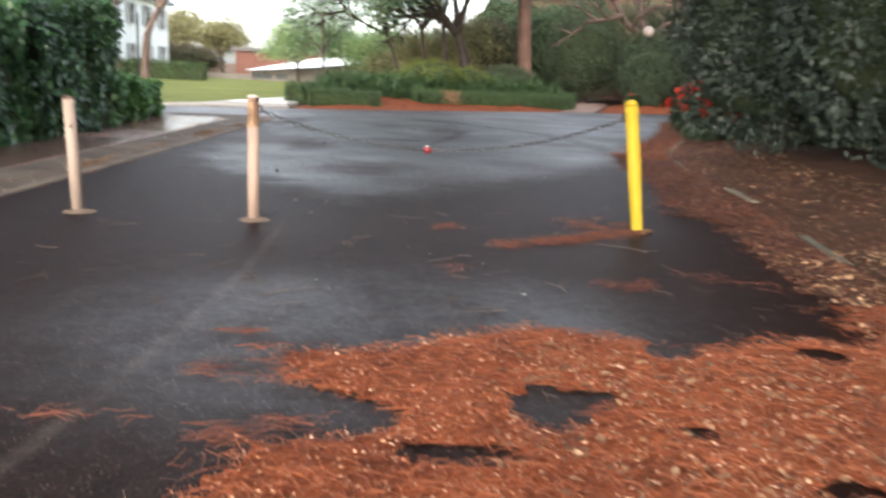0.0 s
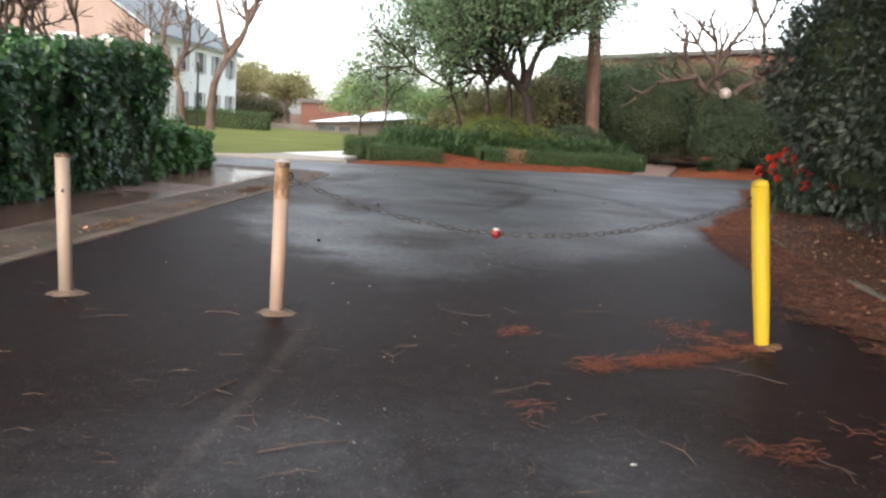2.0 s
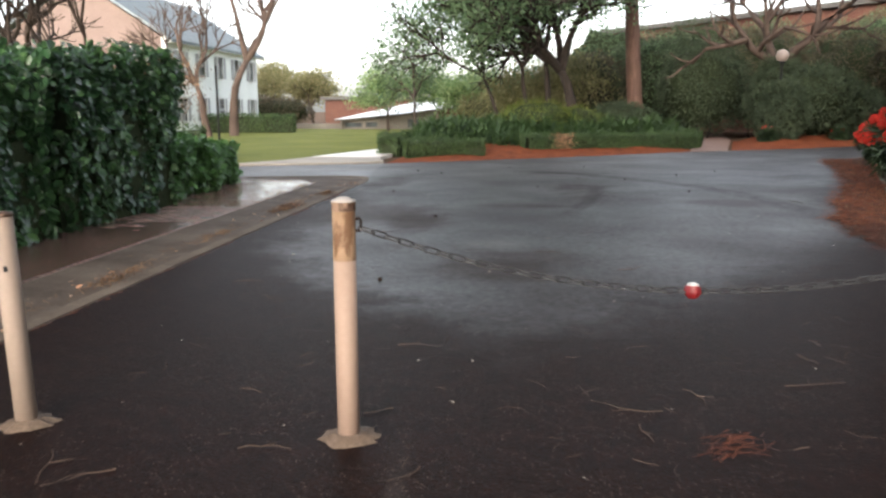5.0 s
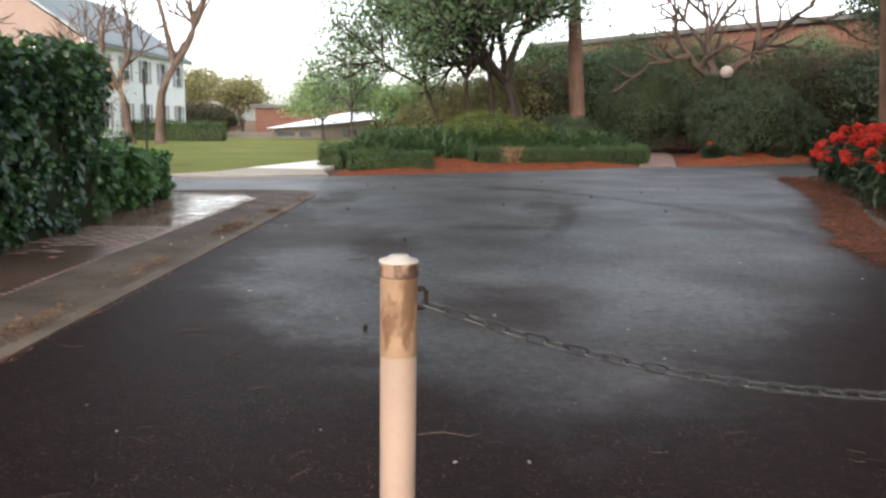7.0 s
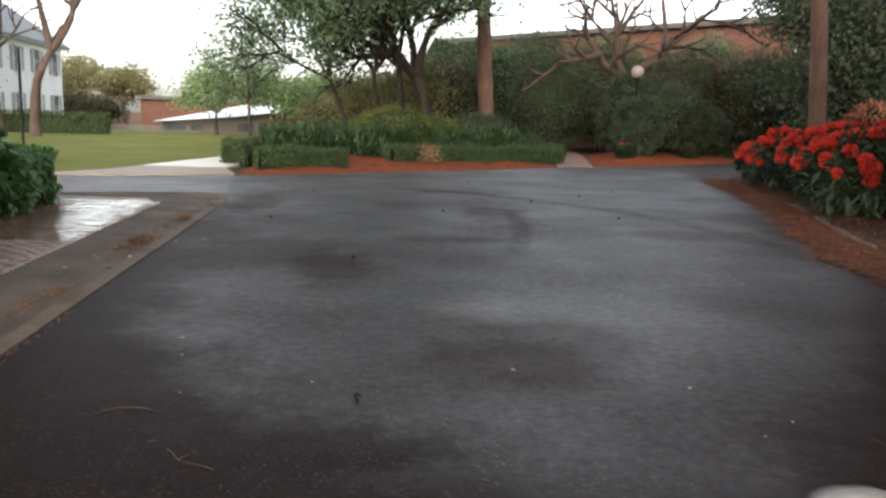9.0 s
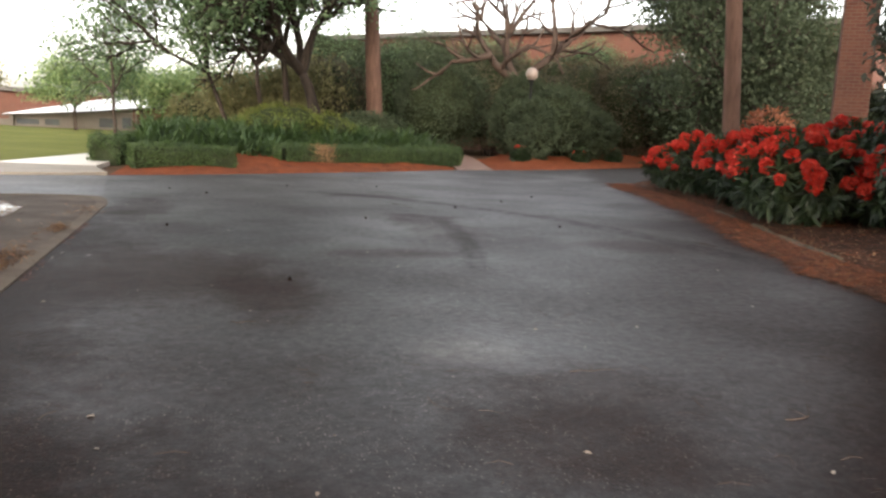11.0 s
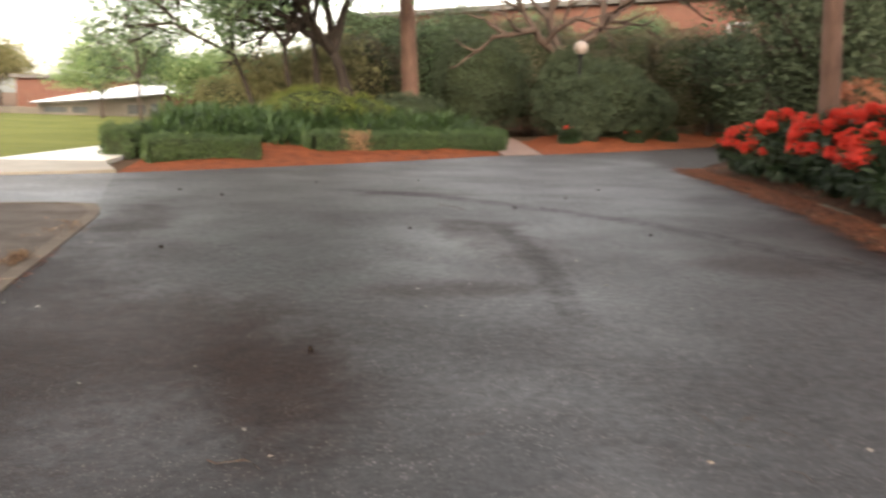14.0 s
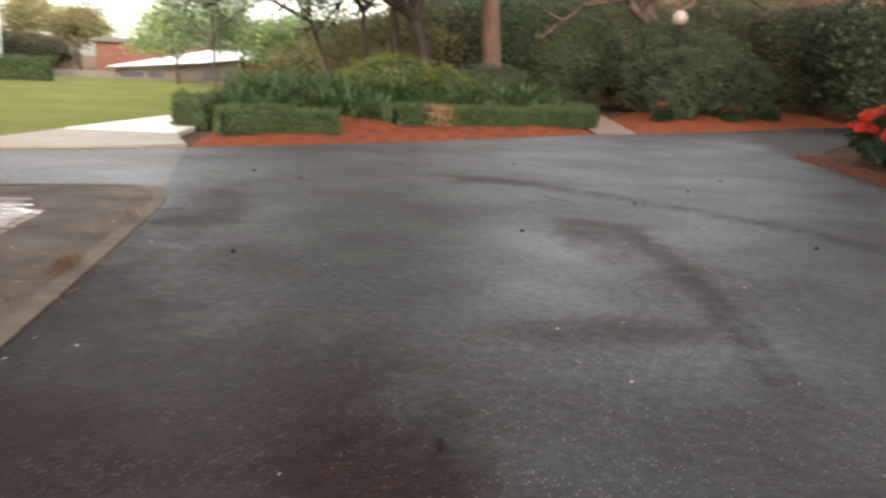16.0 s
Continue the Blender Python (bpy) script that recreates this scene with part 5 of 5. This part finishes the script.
def chain():
    a, b, sag = Vector((-1.435, 6.497, 0.888)), Vector((1.545, 6.74, 0.955)), 0.29
    top = empty("barrier_chain", a.x, a.y, a.z)
    n, N = 400, 56
    pts = [a.lerp(b, i / n) - Vector((0, 0, sag * 4 * (i / n) * (1 - i / n))) for i in range(n + 1)]
    dist = [0.0]
    for p, q in zip(pts, pts[1:]):
        dist.append(dist[-1] + (q - p).length)
    pitch = dist[-1] / N
    ring, r, h = [], 0.0044, pitch * 0.5 + 0.006
    wd = 0.0125
    for i in range(16):
        t = 2 * math.pi * i / 16
        ring.append((Vector((math.copysign(max(0.0, h - wd), math.cos(t)) + wd * math.cos(t), wd * math.sin(t), 0)), r))
    bm = bmesh.new()
    rows = []
    for i, (p, q) in enumerate(ring):
        d = (ring[(i + 1) % 16][0] - ring[i - 1][0]).normalized()
        s = Vector((0, 0, 1)).cross(d)
        rows.append([bm.verts.new(p + (s * math.cos(k * math.pi / 3) + Vector((0, 0, 1)) * math.sin(k * math.pi / 3)) * r) for k in range(6)])
    for i in range(16):
        for k in range(6):
            bm.faces.new((rows[i][k], rows[i][(k + 1) % 6], rows[(i + 1) % 16][(k + 1) % 6], rows[(i + 1) % 16][k]))
    me = bpy.data.meshes.new("link")
    bm.to_mesh(me)
    bm.free()
    me.materials.append(STEEL)
    j = 0
    for i in range(N):
        mid = (i + 0.5) * pitch
        while dist[j + 1] < mid and j < n - 1:
            j += 1
        p, d = pts[j], (pts[j + 1] - pts[j]).normalized()
        ob = under("link", me, top)
        ob.matrix_basis = Matrix.Translation(p - a) @ d.to_track_quat("X", "Z").to_matrix().to_4x4() @ pose(0, 0, 0, 20 + 90 * (i % 2))
    k = min(range(n + 1), key=lambda i: abs(pts[i].x + 0.1))
    bm = bmesh.new()
    bmesh.ops.create_uvsphere(bm, u_segments=24, v_segments=16, radius=0.034)
    bmesh.ops.translate(bm, verts=bm.verts[:], vec=pts[k] - a)
    part("ball", bm, REDBALL, top, "red plastic warning ball", True)
    bm = bmesh.new()
    bmesh.ops.create_uvsphere(bm, u_segments=20, v_segments=12, radius=0.0355)
    bmesh.ops.delete(bm, geom=[v for v in bm.verts if v.co.z < 0.0215], context="VERTS")
    bmesh.ops.translate(bm, verts=bm.verts[:], vec=pts[k] - a)
    part("ball_cap", bm, WHITEPLASTIC, top, "worn white top of the ball", True)
    return tagged(top, "sagging steel chain with a red ball between bollards", "chain")


chain()


# ---- pine straw, leaves and twigs ----
def needle_mesh(name, pts, rng, length=(0.09, 0.2), width=0.0016, rise=0.012, way=None, material=None):
    n = len(pts)
    a = rng.uniform(0, 6.283, n) if way is None else way + rng.normal(0, 0.5, n)
    L = rng.uniform(*length, n)
    bend = rng.normal(0, 0.35, n)
    rows = []
    p = np.asarray(pts, float)
    z0, z1, z2 = rng.uniform(0, rise, n), rng.uniform(0, rise * 1.6, n), rng.uniform(0, rise, n)
    d0, d1 = np.stack([np.cos(a - bend), np.sin(a - bend)], 1), np.stack([np.cos(a + bend), np.sin(a + bend)], 1)
    q = [p[:, :2] - d0 * L[:, None] / 2, p[:, :2], p[:, :2] + d1 * L[:, None] / 2]
    side = np.stack([-np.sin(a), np.cos(a)], 1)
    for c, z, w in zip(q, (z0, z1, z2), (0.7, 1.0, 0.5)):
        for s in (-1, 1):
            xy = c + side * (s * width * w)
            rows.append(np.concatenate([xy, (p[:, 2] + z + s * width * 0.6)[:, None]], 1))
    verts = np.stack(rows, 1).reshape(-1, 3)
    idx = np.array([[0, 1, 3, 2], [2, 3, 5, 4]])
    faces = (np.arange(n)[:, None, None] * 6 + idx[None]).reshape(-1, 4)
    return raw_mesh(name, verts, faces, material or NEEDLE)


def bed_x(y):
    """The bed's edge at y, on the drive's near stretch."""
    for (xa, ya), (xb, yb) in zip(BED_EDGE, BED_EDGE[1:]):
        if ya <= y <= yb:
            return xa + (xb - xa) * (y - ya) / max(1e-6, yb - ya)
    return BED_EDGE[0][0]


def straw_cover(x, y):
    """How thickly pine straw lies on the drive, below 0 where it is bare."""
    big = noise.noise(Vector((x * 2.6, y * 3.6, 9.0))) * 0.2 + noise.noise(Vector((x * 7, y * 9, 2.0))) * 0.16 + noise.noise(Vector((x * 16, y * 22, 6.0))) * 0.1
    edge = 3.42 + 0.42 * min(1.0, max(0.0, (x + 0.5) / 0.9)) - 0.18 * max(0.0, 1 - abs(x - 1.25) / 0.4)
    left = -0.62 + 0.12 * math.sin(y * 5.0)
    front = min((edge - y) * 2.6, (x - left) * 2.4, (y + 1.4 + 0.3 * math.sin(x * 2.3)) * 1.2, 0.55)
    for cx, cy, rx, ry in ((-0.45, 2.72, 0.34, 0.2), (-0.75, 2.76, 0.35, 0.19), (0.47, 2.9, 0.18, 0.22), (0.1, 2.46, 0.24, 0.07), (0.62, 2.98, 0.14, 0.08), (1.12, 3.58, 0.12, 0.1), (1.85, 3.62, 0.16, 0.1), (1.0, 2.7, 0.07, 0.06), (1.35, 2.3, 0.12, 0.08)):
        front -= max(0.0, 1.25 - math.hypot((x - cx) / rx, (y - cy) / ry)) * 1.6
    reach = 0.75 if y < 4.2 else (0.62 if y < 7.5 else 1.0 if y < 14 else 0.8)
    side = (x - (bed_x(y) - reach)) * 1.6
    return max(front, min(side, 0.6) if y > 3.9 or x > 2.0 else -1.0) + big * 1.2


def straw():
    rng = np.random.default_rng(7)
    step = 0.045
    vert, faces, index = [], [], {}
    y = -2.0
    while y < 26:
        x0 = -1.4 if y < 4.2 else bed_x(y) - 1.6
        x = x0
        while x < bed_x(y) + 0.05:
            if straw_cover(x, y) > 0.12:
                quad = []
                for i, j in ((0, 0), (1, 0), (1, 1), (0, 1)):
                    key = (round((x - x0) / step) + i, round(y / step) + j, round(x0, 3))
                    if key not in index:
                        index[key] = len(vert)
                        px, py = x + i * step, y + j * step
                        vert.append((px + noise.noise(Vector((px, py, 1)) * 30) * 0.02, py + noise.noise(Vector((px, py, 5)) * 30) * 0.02, 0.006 + 0.012 * max(0, min(1, straw_cover(px, py))) + noise.noise(Vector((px, py, 0)) * 14) * 0.004))
                    quad.append(index[key])
                faces.append(tuple(quad))
            x += step
        y += step
    for stretch, material, label in (((-9, 4.6), MULCH, "matted layer of wet rust-red pine straw on the asphalt"), ((4.6, 99), LITTER, "brown leaf litter spilling from the bank onto the asphalt")):
        some = [f for f in faces if stretch[0] <= vert[f[0]][1] < stretch[1]]
        used = sorted({i for f in some for i in f})
        place = {i: k for k, i in enumerate(used)}
        ob = new("straw_mat", mesh_of("straw_mat", [vert[i] for i in used], [tuple(place[i] for i in f) for f in some], material, True))
        tagged(ob, label, "pine straw", kind="stuff")
    pts = []
    while len(pts) < 62000:
        near = rng.uniform() < 0.62
        y = rng.uniform(-1.9, 4.4) if near else rng.uniform(4.0, 26) ** 1.0
        x = rng.uniform(-1.6, bed_x(y) + 0.9) if near else rng.uniform(bed_x(y) - 1.7, bed_x(y) + 1.2)
        c = (0.5 if y < 4.5 else -0.06) if x > bed_x(y) else straw_cover(x, y)
        if c > rng.uniform(-0.16, 0.22):
            t = (x - bed_x(y))
            pts.append((x, y, 0.012 + 0.012 * max(0, min(1, c)) if t < 0 else 0.03 + min(0.14, t * 0.12)))
    # bank needles beside the camellias get their shade from the darker colour
    for side, material, label in ((False, NEEDLE, "long rust-red pine needles strewn over asphalt and bank"), (True, WETSHADENEEDLE, "pine needles lying on the bank, darkened as shade below the camellias")):
        some = [p for p in pts if (p[1] < 13.0 and (p[0] > bed_x(p[1]) or p[1] > 4.4)) == side]
        ob = new("pine_needles", needle_mesh("pine_needles", some, rng, (0.05, 0.16), 0.0012, 0.022, None, material))
        tagged(ob, label, "pine needles", kind="stuff")
    n = 8000
    y = np.where(rng.uniform(0, 1, n) < 0.6, rng.uniform(0.4, 6, n), rng.uniform(6, 26, n))
    off = np.where(y < 3.6, rng.uniform(-2.6, 1.6, n), rng.uniform(-0.7, 1.8, n))
    x = np.array([bed_x(q) for q in y]) + off
    keep = np.array([straw_cover(a, b) > 0.1 or (o > 0 and (b < 4.5 or (a * 37.7) % 1 < 0.8)) for a, b, o in zip(x, y, off)])
    x, y, off = x[keep], y[keep], off[keep]
    at = np.stack([x, y, np.where(off > 0, 0.05 + np.minimum(0.14, off * 0.12), 0.028)], 1)
    n = len(at)
    way = np.stack([rng.normal(0, 1, n), rng.normal(0, 1, n), rng.uniform(-0.15, 0.35, n)], 1)
    ob = new("fallen_leaves", leaf_mesh("fallen_leaves", at, way, rng.normal(0, 0.4, (n, 3)) + np.array([0, 0, 1.0]), rng.uniform(0.02, 0.055, n), rng.uniform(0.012, 0.03, n), OLDLEAF, True))
    tagged(ob, "small curled tan leaves among the pine straw", "leaves", kind="stuff")
    n = 13000
    x, y = rng.uniform(-0.9, 3.9, n), rng.uniform(-1.4, 4.1, n)
    keep = np.array([(straw_cover(a, b) if a < bed_x(b) else 0.4) > rng.uniform(-0.05, 0.3) for a, b in zip(x, y)])
    x, y = x[keep], y[keep]
    n = len(x)
    rise = np.array([0.0 if a < bed_x(b) else 0.02 + min(0.14, (a - bed_x(b)) * 0.12) for a, b in zip(x, y)])
    way = np.stack([rng.normal(0, 1, n), rng.normal(0, 1, n), rng.uniform(-0.1, 0.3, n)], 1)
    ob = new("bracts", leaf_mesh("bracts", np.stack([x, y, 0.026 + rise + rng.uniform(0, 0.012, n)], 1), way, rng.normal(0, 0.5, (n, 3)) + np.array([0, 0, 1.0]), rng.uniform(0.008, 0.026, n), rng.uniform(0.005, 0.012, n), CHIP, True))
    tagged(ob, "pale papery bracts scattered through the pine straw", "bracts", kind="stuff")


straw()


def drifts():
    """Thin drifts of straw on the open asphalt, with a few loose bits."""
    rng = np.random.default_rng(17)
    for x0, y0, x1, y1, w, n in ((0.5, 5.88, 1.05, 6.2, 0.045, 420), (0.9, 6.1, 1.6, 6.66, 0.055, 1000), (1.15, 6.9, 1.35, 7.25, 0.07, 150), (1.3, 6.75, 1.65, 7.0, 0.06, 160), (-0.02, 6.46, 0.14, 6.58, 0.035, 90), (0.98, 4.75, 1.45, 4.86, 0.06, 70), (0.1, 5.05, 0.2, 5.15, 0.04, 40), (1.6, 5.2, 2.2, 5.0, 0.09, 70), (-1.55, 2.62, -1.0, 2.66, 0.02, 60), (-1.0, 3.05, -0.55, 3.15, 0.05, 90), (-1.05, 3.62, -0.75, 3.66, 0.012, 30), (-0.75, 2.5, -0.4, 2.7, 0.04, 120)):
        t = rng.uniform(0, 1, n)
        p = np.stack([x0 + (x1 - x0) * t + rng.normal(0, w * 1.4, n), y0 + (y1 - y0) * t + rng.normal(0, w * 1.2, n), np.full(n, 0.004)], 1)
        p = p[[noise.noise(Vector((q[0] * 5, q[1] * 6, 3.0))) + noise.noise(Vector((q[0] * 16, q[1] * 18, 8.0))) * 0.6 > rng.uniform(-0.3, 0.3) for q in p]]
        ob = new("straw_drift", needle_mesh("straw_drift", p, rng, (0.06, 0.18), 0.0014, 0.02, math.atan2(y1 - y0, x1 - x0), WETSHADENEEDLE))
        tagged(ob, "thin drift of rust-red pine needles on wet asphalt", "pine straw", kind="stuff")
    n = 800
    p = np.stack([rng.uniform(-3.7, 2.6, n), 0.3 + 12 * rng.uniform(0, 1, n) ** 1.5, np.full(n, 0.003)], 1)
    ob = new("loose_needles", needle_mesh("loose_needles", p, rng, (0.04, 0.16), 0.0014, 0.008, None, BARE))
    tagged(ob, "single pine needles scattered over the driveway", "pine needles", kind="stuff")
    n = 170
    x, y = rng.uniform(-3.8, 3.4, n), rng.uniform(0.8, 24, n)
    at = np.stack([x, y, np.full(n, 0.004)], 1)
    ob = new("leaf_flecks", leaf_mesh("leaf_flecks", at, np.stack([rng.normal(0, 1, n), rng.normal(0, 1, n), rng.uniform(0, 0.2, n)], 1), rng.normal(0, 0.25, (n, 3)) + np.array([0, 0, 1.0]), rng.uniform(0.012, 0.036, n), rng.uniform(0.007, 0.018, n), leaf_material("pale_flecks", (0.1, 0.07, 0.05), (0.27, 0.21, 0.16), (0.6, 0.55, 0.48), 0.6, 0.1), True))
    tagged(ob, "pale leaf flecks scattered over the driveway", "leaves", kind="stuff")
    n = 380
    y = rng.uniform(3, 18.6, n)
    clump = np.array([noise.noise(Vector((0, q * 0.8, 7))) for q in y])
    keep = clump > -0.05
    y = y[keep]
    n = len(y)
    p = np.stack([KERB_X - 0.2 - np.abs(rng.normal(0, 0.13, n)), y, np.full(n, 0.02)], 1)
    ob = new("gutter_straw", needle_mesh("gutter_straw", p, rng, (0.04, 0.12), 0.002, 0.02, None, OLDLEAF))
    tagged(ob, "brown pine straw gathered in the gutter", "pine straw", kind="stuff")
    # matted clumps against the kerb, with a few pale leaves
    for cx, cy, rx, ry, n in ((-4.1, 14.2, 0.06, 0.3, 900), (-4.02, 16.1, 0.05, 0.13, 500), (-4.1, 11.6, 0.05, 0.2, 200), (-4.05, 9.4, 0.06, 0.3, 300), (-4.0, 17.7, 0.1, 0.25, 110), (-4.78, 16.3, 0.07, 0.3, 160), (-4.8, 17.4, 0.06, 0.25, 140)):
        p = np.stack([cx + rng.normal(0, rx, n), cy + rng.normal(0, ry, n), np.full(n, 0.014)], 1)
        p = p[[noise.noise(Vector((q[0] * 7, q[1] * 4, 1.0))) > rng.uniform(-0.5, 0.15) for q in p]]
        ob = new("straw_clump", needle_mesh("straw_clump", p, rng, (0.02, 0.07), 0.0025, 0.03, None, OLDLEAF))
        tagged(ob, "matted clump of rust-brown straw against the kerb", "pine straw", kind="stuff")
    n = 700
    y = rng.uniform(1, 19, n)
    y = y[[noise.noise(Vector((0.5, q * 0.7, 2))) > -0.1 for q in y]]
    n = len(y)
    p = np.stack([KERB_X + 0.015 + np.abs(rng.normal(0, 0.025, n)), y, np.full(n, 0.003)], 1)
    ob = new("edge_straw", needle_mesh("edge_straw", p, rng, (0.02, 0.07), 0.0025, 0.01, np.full(n, math.pi / 2), WETSHADENEEDLE))
    tagged(ob, "rusty straw crumbs along the kerb's foot", "pine straw", kind="stuff")
    n = 40
    y = rng.uniform(4, 18.5, n)
    at = np.stack([KERB_X - 0.22 + rng.normal(0, 0.12, n), y, np.full(n, 0.034)], 1)
    ob = new("gutter_leaves", leaf_mesh("gutter_leaves", at, np.stack([rng.normal(0, 1, n), rng.normal(0, 1, n), rng.uniform(0, 0.4, n)], 1), rng.normal(0, 0.3, (n, 3)) + np.array([0, 0, 1.0]), rng.uniform(0.03, 0.08, n), rng.uniform(0.014, 0.032, n), CHIP, True))
    tagged(ob, "dry leaves lying in the gutter and on the kerb", "leaves", kind="stuff")


drifts()


def twigs():
    rng = np.random.default_rng(27)
    spots = [(-0.15, 6.9, 0.35), (0.25, 5.5, 0.4), (0.0, 7.2, 0.25), (1.6, 5.9, 0.5), (-1.3, 5.1, 0.45), (-0.6, 5.6, 0.3), (0.4, 4.2, 0.3), (-2.3, 4.6, 0.3), (0.3, 19.0, 0.9), (0.8, 4.6, 0.35), (-0.95, 4.3, 0.4), (-3.1, 9.4, 0.3), (-2.7, 9.0, 0.3), (3.2, 15.4, 0.4), (-0.7, 11.0, 0.3), (0.0, 10.2, 0.35), (-2.4, 12.2, 0.25), (-4.6, 17.4, 0.4)]
    spots += [(rng.uniform(-2.9, 1.4), rng.uniform(2.6, 8.2), rng.uniform(0.12, 0.32)) for i in range(26)]
    for x, y, length in spots:
        a = rng.uniform(0, 6.28)
        p, strand = Vector((0, 0, 0.006)), []
        for i in range(6):
            strand.append((p.copy(), 0.003 * (1 - 0.12 * i)))
            a += rng.normal(0, 0.35)
            p = p + Vector((math.cos(a), math.sin(a), 0)) * length / 5
            p.z = 0.005 + abs(rng.normal(0, 0.005))
        strands = [strand]
        q = strand[2][0]
        d = Vector((math.cos(a + 1.0), math.sin(a + 1.0), 0.1)) * length * 0.3
        strands.append([(q, 0.0022), (q + d * 0.5, 0.0018), (q + d, 0.0012)])
        ob = new("twig", tube_mesh("twig", strands, BARE, 6))
        ob.location = (x, y, 0.012 if x < -4 else 0.0)
        tagged(ob, "thin fallen twig lying on the wet asphalt", "twig", "twigs on the driveway")
    cone = lathe_bm([(0.003, 0.0), (0.013, 0.008), (0.016, 0.018), (0.011, 0.03), (0.003, 0.037)], 9)
    for v in cone.verts:
        v.co += Vector(rng.normal(0, 0.0015, 3))
    first = part("pine_cone", cone, RUSTED)
    tagged(first, "small dark pine cone on the asphalt", "pine cone", "cones on the driveway")
    for i, (x, y) in enumerate([(-1.93, 13.49), (-1.95, 9.58), (1.1, 19.2), (-1.2, 22.4), (-3.2, 21.2), (-2.6, 20.6), (0.6, 22.9), (2.3, 20.4), (-0.6, 17.6), (3.3, 21.5), (1.9, 17.0), (-3.0, 16.6)]):
        m = pose(x, y, 0.014, 80, 20 * i, 50 * i)
        if i:
            copy_thing(first, m)
        else:
            first.matrix_basis = m


twigs()
stone_edging()
brick_walk()
